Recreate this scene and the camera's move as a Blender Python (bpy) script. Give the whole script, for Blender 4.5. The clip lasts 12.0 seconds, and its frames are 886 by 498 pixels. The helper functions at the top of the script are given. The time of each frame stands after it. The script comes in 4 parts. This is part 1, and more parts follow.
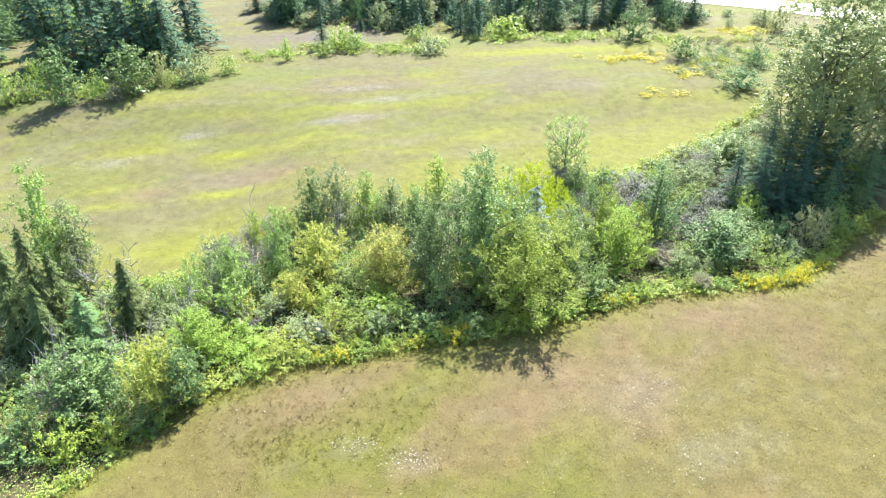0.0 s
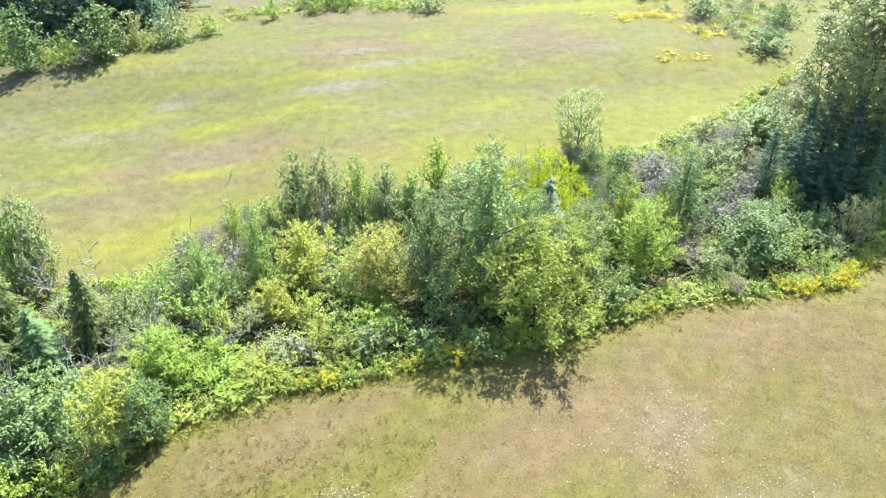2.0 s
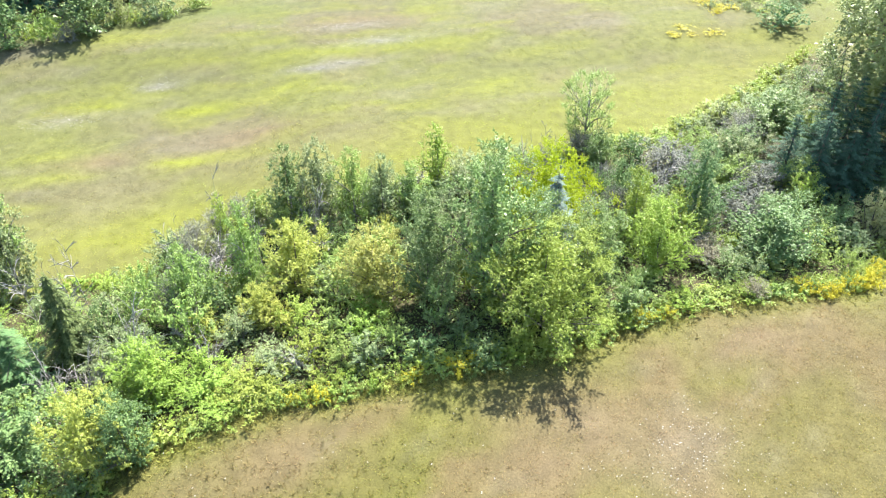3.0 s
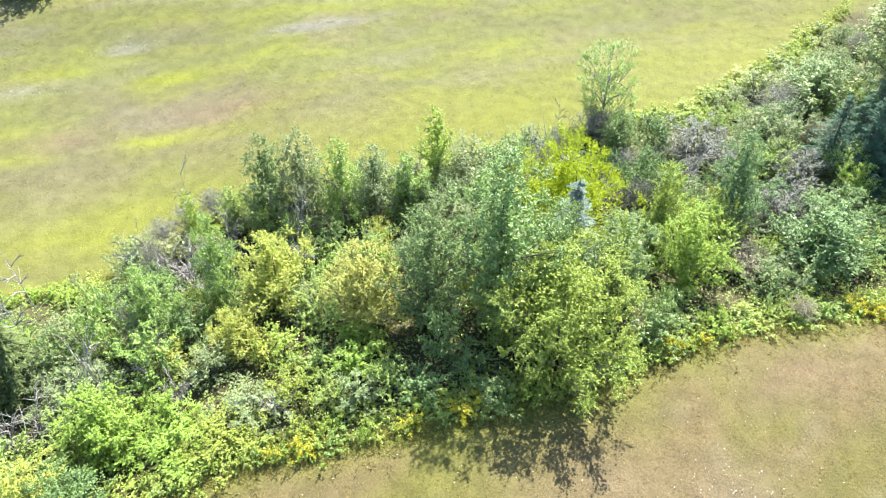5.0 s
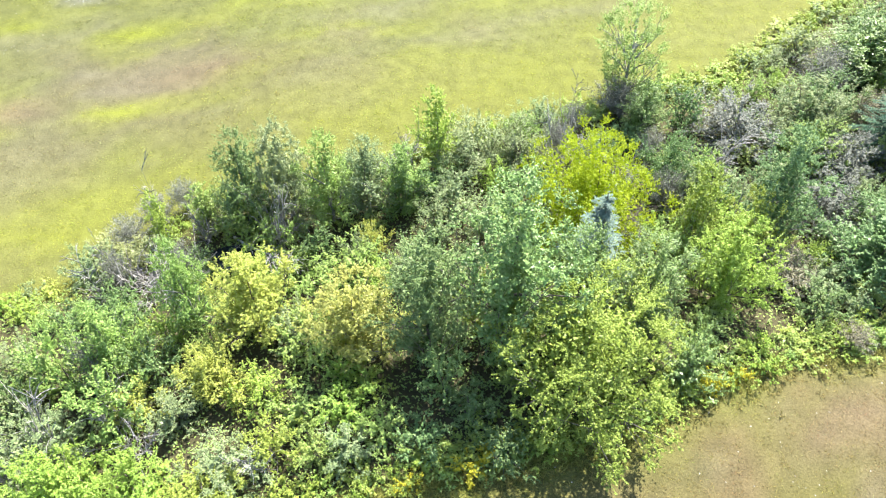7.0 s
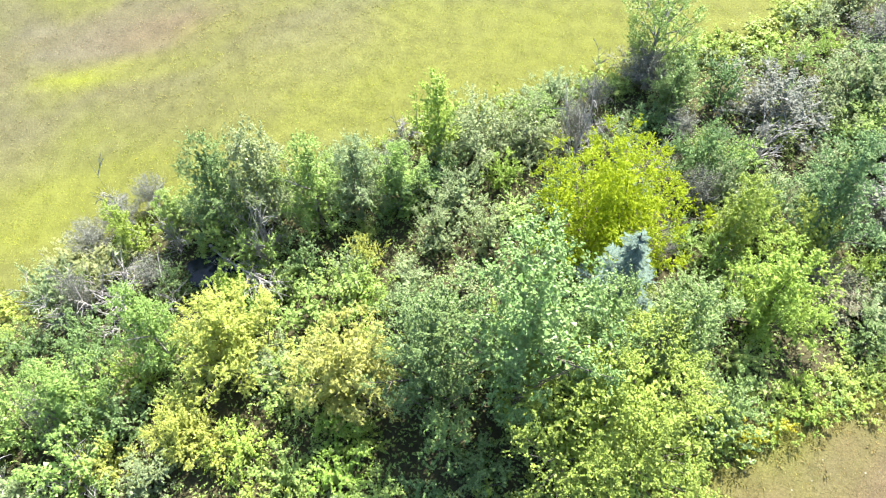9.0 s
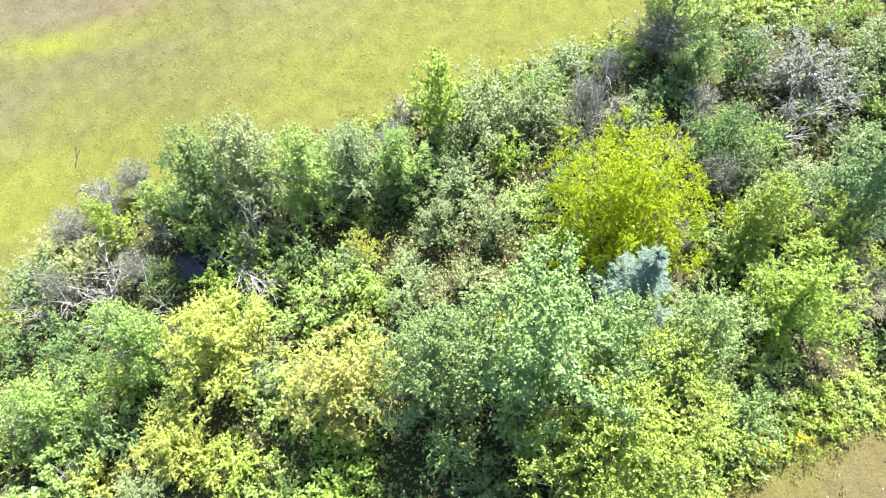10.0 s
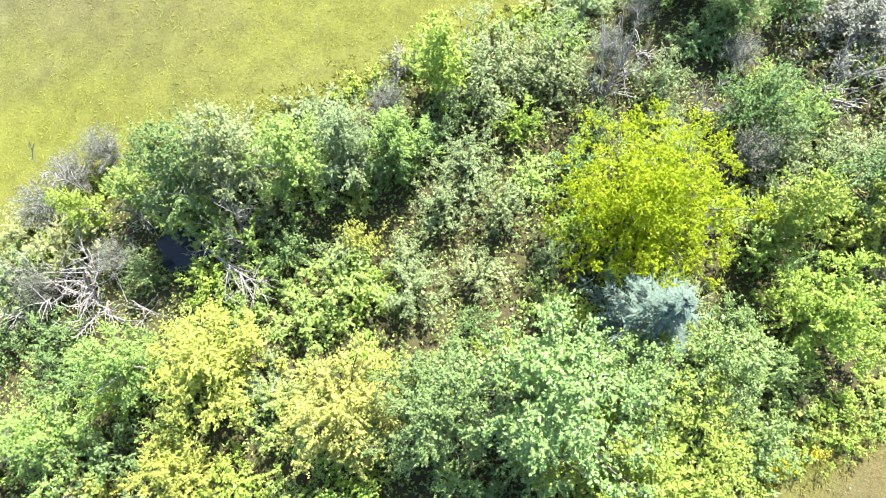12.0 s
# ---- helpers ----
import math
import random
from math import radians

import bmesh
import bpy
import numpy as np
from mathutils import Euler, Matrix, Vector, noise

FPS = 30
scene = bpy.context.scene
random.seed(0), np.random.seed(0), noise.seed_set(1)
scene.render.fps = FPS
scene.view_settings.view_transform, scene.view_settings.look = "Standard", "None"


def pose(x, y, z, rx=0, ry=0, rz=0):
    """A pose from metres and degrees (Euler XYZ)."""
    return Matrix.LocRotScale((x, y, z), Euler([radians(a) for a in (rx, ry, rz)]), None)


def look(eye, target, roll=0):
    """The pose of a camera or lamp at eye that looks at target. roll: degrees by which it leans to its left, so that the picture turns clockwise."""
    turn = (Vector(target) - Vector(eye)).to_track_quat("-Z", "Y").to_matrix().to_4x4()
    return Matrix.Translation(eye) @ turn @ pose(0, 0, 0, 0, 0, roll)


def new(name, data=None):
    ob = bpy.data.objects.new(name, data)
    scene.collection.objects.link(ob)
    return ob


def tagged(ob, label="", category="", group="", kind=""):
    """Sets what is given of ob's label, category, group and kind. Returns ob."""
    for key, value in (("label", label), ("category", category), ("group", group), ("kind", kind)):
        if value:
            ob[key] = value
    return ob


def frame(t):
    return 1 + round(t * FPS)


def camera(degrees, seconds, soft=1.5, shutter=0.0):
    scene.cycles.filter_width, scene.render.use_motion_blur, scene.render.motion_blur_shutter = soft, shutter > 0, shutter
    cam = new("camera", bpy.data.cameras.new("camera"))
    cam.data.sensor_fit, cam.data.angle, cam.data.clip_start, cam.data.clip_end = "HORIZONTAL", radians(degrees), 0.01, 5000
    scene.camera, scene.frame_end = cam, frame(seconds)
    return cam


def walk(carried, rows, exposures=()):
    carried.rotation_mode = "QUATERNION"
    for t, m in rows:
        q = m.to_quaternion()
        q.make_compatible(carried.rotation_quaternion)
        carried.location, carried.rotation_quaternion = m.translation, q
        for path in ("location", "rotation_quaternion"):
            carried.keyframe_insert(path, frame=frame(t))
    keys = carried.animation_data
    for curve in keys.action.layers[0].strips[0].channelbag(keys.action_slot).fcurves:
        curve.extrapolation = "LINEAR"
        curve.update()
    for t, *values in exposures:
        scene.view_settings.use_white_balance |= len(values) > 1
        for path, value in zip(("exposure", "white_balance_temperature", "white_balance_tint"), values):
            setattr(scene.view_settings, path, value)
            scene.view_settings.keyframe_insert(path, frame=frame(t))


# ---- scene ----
cam = camera(64.5, 12.0, 1.15)
METRES, EYE, TILT, LEAN, TURN = 45.08, 29.7, 0.0, 0.0, 0.0
ROWS = [
    (0.0, 0.0, 0.0, 0.0, -0.45, -30.05, 0.77),
    (0.5, -0.0003, 0.0397, -0.0014, -0.48, -31.0, 0.79),
    (1.0, -0.0005, 0.0794, -0.0026, -0.51, -31.95, 0.82),
    (1.5, -0.0007, 0.1195, -0.0038, -0.54, -32.94, 0.84),
    (2.0, -0.0009, 0.1598, -0.005, -0.58, -34.07, 0.86),
    (2.5, -0.0011, 0.2005, -0.0063, -0.62, -35.31, 0.88),
    (4.5, -0.0028, 0.3671, -0.0101, -0.81, -40.45, 0.9),
    (5.0, -0.0031, 0.4084, -0.0112, -0.86, -41.72, 0.93),
    (5.5, -0.0035, 0.45, -0.012, -0.91, -43.03, 0.94),
    (6.0, -0.0035, 0.4915, -0.0126, -0.96, -44.36, 0.97),
    (6.5, -0.0037, 0.5332, -0.0131, -1.02, -46.36, 1.0),
    (7.0, -0.0036, 0.5753, -0.0134, -1.07, -48.42, 1.02),
    (9.0, -0.0036, 0.7433, -0.0128, -1.32, -56.66, 1.14),
    (9.5, -0.0037, 0.7855, -0.0123, -1.36, -59.4, 1.18),
    (10.0, -0.0039, 0.8279, -0.0119, -1.44, -62.72, 1.22),
    (10.5, -0.0036, 0.8704, -0.0116, -1.52, -66.1, 1.25),
    (11.0, -0.0035, 0.913, -0.011, -1.6, -69.49, 1.28),
    (11.5, -0.0028, 0.9565, -0.0105, -1.69, -73.12, 1.34),
    (12.0, -0.0024, 0.9998, -0.01, -1.78, -76.88, 1.36),
]
walk(cam, [(t, pose(0, 0, EYE, TILT, LEAN, TURN) @ pose(METRES * x, METRES * y, METRES * z, 90 + pitch, roll, yaw)) for t, x, y, z, yaw, pitch, roll in ROWS], exposures=[(0, 2.24), (12, 2.24)])

# ---- world, sun, exposure ----
SUN_EL, SUN_AZ = 50.0, 25.0          # degrees above the horizon; degrees from +y towards +x
world = bpy.data.worlds.new("summer_sky")
scene.world = world
world.use_nodes = True
wn = world.node_tree.nodes
sky = wn.new("ShaderNodeTexSky")
sky.sky_type, sky.sun_disc = "NISHITA", False
sky.sun_elevation, sky.sun_rotation = radians(SUN_EL), radians(SUN_AZ)
wn["Background"].inputs["Strength"].default_value = 0.105
world.node_tree.links.new(sky.outputs["Color"], wn["Background"].inputs["Color"])
sun_data = bpy.data.lights.new("sun", "SUN")
sun_data.energy, sun_data.angle, sun_data.color = 5.0, radians(0.6), (1.0, 0.96, 0.87)
sun = new("sun", sun_data)
to_sun = Vector((math.sin(radians(SUN_AZ)) * math.cos(radians(SUN_EL)), math.cos(radians(SUN_AZ)) * math.cos(radians(SUN_EL)), math.sin(radians(SUN_EL))))
sun.matrix_world = look(to_sun * 200, (0, 0, 0))

# ---- materials ----


def node_material(name):
    m = bpy.data.materials.new(name)
    m.use_nodes = True
    return m, m.node_tree.nodes, m.node_tree.links


def leaf_material(name, dark, light, glow=0.4, rough=0.42, hue=0.02, spread=(0.05, 0.72), gloss=0.16):
    """Leaf blades: each leaf its own shade between two greens, each plant a little off, lit through from behind."""
    m, n, l = node_material(name)
    bsdf = n["Principled BSDF"]
    geo, info = n.new("ShaderNodeNewGeometry"), n.new("ShaderNodeObjectInfo")
    mix = n.new("ShaderNodeMix")
    mix.data_type = "RGBA"
    mix.inputs["A"].default_value, mix.inputs["B"].default_value = (*dark, 1), (*light, 1)
    shade = n.new("ShaderNodeMapRange")
    shade.inputs["To Min"].default_value, shade.inputs["To Max"].default_value = spread
    l.new(geo.outputs["Random Per Island"], shade.inputs["Value"])
    l.new(shade.outputs["Result"], mix.inputs["Factor"])
    tone = n.new("ShaderNodeHueSaturation")
    hue_map, val_map = n.new("ShaderNodeMapRange"), n.new("ShaderNodeMapRange")
    hue_map.inputs["To Min"].default_value, hue_map.inputs["To Max"].default_value = 0.5 - hue, 0.5 + 0.25 * hue
    val_map.inputs["To Min"].default_value, val_map.inputs["To Max"].default_value = 0.86, 1.14
    l.new(info.outputs["Random"], hue_map.inputs["Value"])
    wild = n.new("ShaderNodeTexNoise")
    wild.inputs["Scale"].default_value = 1.1
    l.new(geo.outputs["Position"], wild.inputs["Vector"])
    l.new(wild.outputs["Fac"], val_map.inputs["Value"])
    l.new(hue_map.outputs["Result"], tone.inputs["Hue"])
    l.new(val_map.outputs["Result"], tone.inputs["Value"])
    l.new(mix.outputs["Result"], tone.inputs["Color"])
    l.new(tone.outputs["Color"], bsdf.inputs["Base Color"])
    bsdf.inputs["Roughness"].default_value = rough
    bsdf.inputs["Specular IOR Level"].default_value = gloss
    thin = n.new("ShaderNodeBsdfTranslucent")
    l.new(tone.outputs["Color"], thin.inputs["Color"])
    both = n.new("ShaderNodeMixShader")
    both.inputs["Fac"].default_value = glow
    l.new(bsdf.outputs["BSDF"], both.inputs[1])
    l.new(thin.outputs["BSDF"], both.inputs[2])
    l.new(both.outputs["Shader"], n["Material Output"].inputs["Surface"])
    return m


def bark_material(name, dark, light, scale=9.0):
    """Bark with streaks along the stem and coarse blotches."""
    m, n, l = node_material(name)
    bsdf = n["Principled BSDF"]
    co, stretch = n.new("ShaderNodeTexCoord"), n.new("ShaderNodeMapping")
    stretch.inputs["Scale"].default_value = (scale, scale, scale * 0.25)
    grain, ramp, bump = n.new("ShaderNodeTexNoise"), n.new("ShaderNodeValToRGB"), n.new("ShaderNodeBump")
    grain.inputs["Scale"].default_value, grain.inputs["Detail"].default_value = 1.6, 6
    ramp.color_ramp.elements[0].position, ramp.color_ramp.elements[1].position = 0.35, 0.68
    ramp.color_ramp.elements[0].color, ramp.color_ramp.elements[1].color = (*dark, 1), (*light, 1)
    l.new(co.outputs["Object"], stretch.inputs["Vector"])
    l.new(stretch.outputs["Vector"], grain.inputs["Vector"])
    l.new(grain.outputs["Fac"], ramp.inputs["Fac"])
    l.new(ramp.outputs["Color"], bsdf.inputs["Base Color"])
    l.new(grain.outputs["Fac"], bump.inputs["Height"])
    bump.inputs["Strength"].default_value = 0.5
    l.new(bump.outputs["Normal"], bsdf.inputs["Normal"])
    bsdf.inputs["Roughness"].default_value = 0.85
    return m


def tint_material(name, grain_scale, contrast, glow=0.0):
    """Field colour from the mesh's tint, with stems, bare spots and clods as fine noise."""
    m, n, l = node_material(name)
    bsdf = n["Principled BSDF"]
    tint, geo = n.new("ShaderNodeAttribute"), n.new("ShaderNodeNewGeometry")
    tint.attribute_name = "tint"
    fine, coarse, gain, bump = n.new("ShaderNodeTexNoise"), n.new("ShaderNodeTexNoise"), n.new("ShaderNodeMath"), n.new("ShaderNodeBump")
    fine.inputs["Scale"].default_value, fine.inputs["Detail"].default_value, fine.inputs["Roughness"].default_value = grain_scale, 5, 0.75
    coarse.inputs["Scale"].default_value, coarse.inputs["Detail"].default_value = grain_scale * 0.1, 5
    for t in (fine, coarse):
        l.new(geo.outputs["Position"], t.inputs["Vector"])
    gain.operation, gain.inputs[1].default_value = "MULTIPLY_ADD", 0.5
    l.new(coarse.outputs["Fac"], gain.inputs[0])
    l.new(fine.outputs["Fac"], gain.inputs[2])
    spread = n.new("ShaderNodeMapRange")
    spread.inputs["From Min"].default_value, spread.inputs["From Max"].default_value = 0.52, 0.98
    spread.inputs["To Min"].default_value, spread.inputs["To Max"].default_value = 1 - contrast, 1 + contrast
    l.new(gain.outputs["Value"], spread.inputs["Value"])
    tone = n.new("ShaderNodeHueSaturation")
    l.new(tint.outputs["Color"], tone.inputs["Color"])
    l.new(spread.outputs["Result"], tone.inputs["Value"])
    l.new(tone.outputs["Color"], bsdf.inputs["Base Color"])
    l.new(fine.outputs["Fac"], bump.inputs["Height"])
    bump.inputs["Strength"].default_value, bump.inputs["Distance"].default_value = 0.5, 0.08
    l.new(bump.outputs["Normal"], bsdf.inputs["Normal"])
    bsdf.inputs["Roughness"].default_value, bsdf.inputs["Specular IOR Level"].default_value = 0.9, 0.15
    if glow:
        thin, both = n.new("ShaderNodeBsdfTranslucent"), n.new("ShaderNodeMixShader")
        both.inputs["Fac"].default_value = glow
        l.new(tone.outputs["Color"], thin.inputs["Color"])
        l.new(bsdf.outputs["BSDF"], both.inputs[1])
        l.new(thin.outputs["BSDF"], both.inputs[2])
        l.new(both.outputs["Shader"], n["Material Output"].inputs["Surface"])
    return m


LEAF = {
    "poplar": leaf_material("poplar_leaf", (0.128, 0.238, 0.065), (0.235, 0.304, 0.115), 0.26, 0.34, gloss=0.25),
    "cottonwood": leaf_material("cottonwood_leaf", (0.167, 0.246, 0.086), (0.317, 0.382, 0.171), 0.36, 0.36, gloss=0.2),
    "alder": leaf_material("alder_leaf", (0.180, 0.295, 0.067), (0.309, 0.381, 0.120), 0.32),
    "deep": leaf_material("deep_green_leaf", (0.092, 0.175, 0.056), (0.175, 0.247, 0.093), 0.24),
    "maple": leaf_material("maple_leaf", (0.210, 0.299, 0.051), (0.277, 0.337, 0.082), 0.38, gloss=0.14),
    "lime": leaf_material("lime_leaf", (0.255, 0.338, 0.014), (0.364, 0.447, 0.026), 0.50, hue=0.006, gloss=0.12),
    "fresh": leaf_material("fresh_leaf", (0.221, 0.349, 0.054), (0.300, 0.389, 0.093), 0.38),
    "yellow": leaf_material("yellowing_leaf", (0.332, 0.385, 0.072), (0.394, 0.422, 0.127), 0.44, hue=0.012, gloss=0.14),
    "gold": leaf_material("golden_leaf", (0.321, 0.347, 0.081), (0.385, 0.385, 0.140), 0.44, hue=0.012, gloss=0.14),
    "willow": leaf_material("willow_leaf", (0.168, 0.237, 0.099), (0.257, 0.303, 0.153), 0.28),
    "grey": leaf_material("greyed_leaf", (0.136, 0.149, 0.119), (0.207, 0.215, 0.183), 0.28),
    "pale": leaf_material("pale_leaf", (0.267, 0.313, 0.128), (0.336, 0.351, 0.168), 0.36),
    "brown": leaf_material("browned_leaf", (0.166, 0.166, 0.098), (0.242, 0.221, 0.149), 0.30),
    "dark": leaf_material("dark_needle", (0.036, 0.082, 0.050), (0.110, 0.190, 0.120), 0.25, 0.6, gloss=0.06),
    "blue": leaf_material("blue_needle", (0.095, 0.145, 0.115), (0.190, 0.255, 0.205), 0.30, 0.5, gloss=0.1),
    "cedar": leaf_material("cedar_spray", (0.060, 0.098, 0.034), (0.175, 0.228, 0.085), 0.25, 0.6, gloss=0.06),
    "larch": leaf_material("larch_needle", (0.092, 0.180, 0.070), (0.190, 0.290, 0.120), 0.30, 0.5, gloss=0.1),
    "weed": leaf_material("weed_leaf", (0.244, 0.337, 0.061), (0.318, 0.381, 0.111), 0.38),
    "flower": leaf_material("goldenrod_flower", (0.400, 0.370, 0.030), (0.520, 0.480, 0.055), 0.40, hue=0.004),
}
BARK = bark_material("grey_brown_bark", (0.045, 0.038, 0.032), (0.15, 0.13, 0.105))
PALE_BARK = bark_material("pale_bark", (0.13, 0.125, 0.11), (0.34, 0.33, 0.30))
BLOOM = leaf_material("pale_petal", (0.40, 0.40, 0.38), (0.60, 0.59, 0.56), 0.3, 0.6)
DEAD = bark_material("weathered_dead_wood", (0.18, 0.17, 0.165), (0.40, 0.385, 0.37))
TWIG = bark_material("grey_twig", (0.10, 0.095, 0.095), (0.24, 0.23, 0.23))
SOIL = tint_material("meadow_ground", 9.0, 0.42)
GRASS = tint_material("meadow_grass", 3.0, 0.12, 0.5)
GRAVEL = tint_material("pale_gravel", 4.0, 0.15)

# ---- ground ----


def smooth(a, b, v):
    u = np.clip((np.asarray(v, float) - a) / (b - a), 0, 1)
    return u * u * (3 - 2 * u)


def lattice(x, y, seed):
    h = np.sin(x * 127.1 + y * 311.7 + seed * 74.7) * 43758.5453
    return h - np.floor(h)


def value_noise(x, y, seed=0):
    x, y = np.asarray(x, float), np.asarray(y, float)
    i, j = np.floor(x), np.floor(y)
    u, v = x - i, y - j
    u, v = u * u * (3 - 2 * u), v * v * (3 - 2 * v)
    low = lattice(i, j, seed) * (1 - u) + lattice(i + 1, j, seed) * u
    high = lattice(i, j + 1, seed) * (1 - u) + lattice(i + 1, j + 1, seed) * u
    return low * (1 - v) + high * v


def cloud(x, y, size, seed=0, octaves=4):
    total, amp = 0.0, 0.5
    for k in range(octaves):
        total = total + amp * value_noise(x / size * 2 ** k, y / size * 2 ** k, seed + 13 * k)
        amp *= 0.5
    return total / (1 - 0.5 ** octaves)


def land(x, y):
    """Height of the ground: a hollow along the creek and the field beyond it, deeper down the creek."""
    return -1.3 * smooth(43, 52, y) * (1 - smooth(82, 97, y)) - 1.6 * smooth(11, 23, -np.asarray(x)) * smooth(22, 34, y) * (1 - smooth(72, 92, y)) + 0.16 * (cloud(x, y, 7.0, 5, 3) - 0.5)


def near_edge(x):
    return np.interp(x, (-60, -24, -20.2, -19.1, -18.1, -16.7, -15.3, -12.9, -10.9, -8.6, -5.6, -1, 6.9, 10.5, 16.4, 26.8, 32.4, 37, 41.5, 70),
                     (8, 22, 26.7, 29.2, 30.8, 32.8, 34, 34.8, 35.7, 36.6, 37.2, 38.4, 40.1, 42, 44, 45.6, 50.4, 55.2, 58.6, 74))


def back_edge(x):
    return np.interp(x, (-60, -28, -22, -14, -4, 0, 8, 20, 26, 33, 42, 60), (42, 49.5, 52, 57, 60, 61.5, 65, 68, 72.5, 78.5, 88, 96))


def toward(c, colour, k):
    return c + (np.array(colour) - c) * np.clip(k, 0, 1)[:, None]


# patches in the fields: centre x, y, half length, half width, turn, colour, strength
PATCHES = []


def patch(x, y, a, b, turn, colour, k):
    PATCHES.append((x, y, a, b, radians(turn), colour, k))


LIME, WHITE, PINK, GOLD, LUSH = (0.50, 0.56, 0.06), (0.50, 0.48, 0.44), (0.42, 0.31, 0.19), (0.40, 0.37, 0.08), (0.30, 0.36, 0.11)
patch(-25, 79, 4.0, 0.9, 14, LIME, 0.9)
patch(-24, 69, 3.4, 0.8, 14, LIME, 0.9)
patch(-36, 80, 4.5, 1.2, 12, LIME, 0.6)
patch(-35, 66, 3.5, 1.0, 8, LIME, 0.6)
patch(-16, 83, 2.6, 0.8, 10, LIME, 0.8)
patch(-12, 90.5, 11, 1.3, 10, LIME, 0.7)
patch(20, 116, 18, 2.6, 8, LIME, 0.8)
patch(-38, 94, 6, 1.5, 12, LIME, 0.5)
patch(6, 82, 3, 1.2, 10, LIME, 0.4)
patch(1, 68, 13, 4.0, 6, (0.42, 0.45, 0.07), 0.6)
patch(-20, 60, 8, 3.0, 14, (0.41, 0.43, 0.09), 0.5)
patch(-25, 57, 9, 2.5, 10, LIME, 0.4)
patch(24, 77, 12, 5.0, 30, LIME, 0.3)
patch(-13, 86.6, 5, 0.7, 10, WHITE, 0.8)
patch(-7, 92.5, 4, 0.8, 10, WHITE, 0.7)
patch(-31, 84, 2.4, 0.9, 12, WHITE, 0.6)
patch(-39, 77, 2.4, 1.0, 12, WHITE, 0.5)
patch(-11, 97, 4, 0.9, 10, WHITE, 0.5)
patch(12, 33, 2.6, 1.8, 30, WHITE, 0.25)
patch(-5, 29, 0.7, 0.6, 0, WHITE, 0.25)
patch(-2, 28, 0.9, 0.6, 0, WHITE, 0.35)
patch(15, 28, 2.5, 1.2, 20, WHITE, 0.2)
patch(-33, 69, 3.0, 1.2, 10, PINK, 0.6)
patch(-19, 73, 5.0, 2.0, 10, PINK, 0.6)
patch(-10, 99, 6, 1.6, 10, PINK, 0.5)
patch(7, 34, 5, 3.5, 10, PINK, 0.7)
patch(18, 41, 6, 2.0, 15, PINK, 0.7)
patch(-8, 33, 4.0, 2.0, 20, PINK, 0.5)
patch(34, 113, 6, 2.4, 20, GOLD, 0.9)
patch(35, 103, 4.5, 2.2, -30, GOLD, 0.8)
patch(31, 93, 3.2, 1.8, 0, GOLD, 0.8)
patch(51, 125, 10, 5.0, 0, GOLD, 0.8)
patch(50, 114, 5, 4.0, 0, GOLD, 0.6)
patch(46, 106, 9, 9.0, 0, LUSH, 0.7)
patch(-28, 104, 14, 3.0, 8, LUSH, 0.6)
patch(-5, 121, 26, 3.2, 4, LUSH, 0.8)
patch(18, 127, 16, 2.5, 4, LUSH, 0.8)
patch(-50, 95.5, 15, 2.6, 22, (0.22, 0.30, 0.09), 0.9)
patch(-26, 127, 16, 5.0, 4, (0.33, 0.29, 0.24), 0.9)


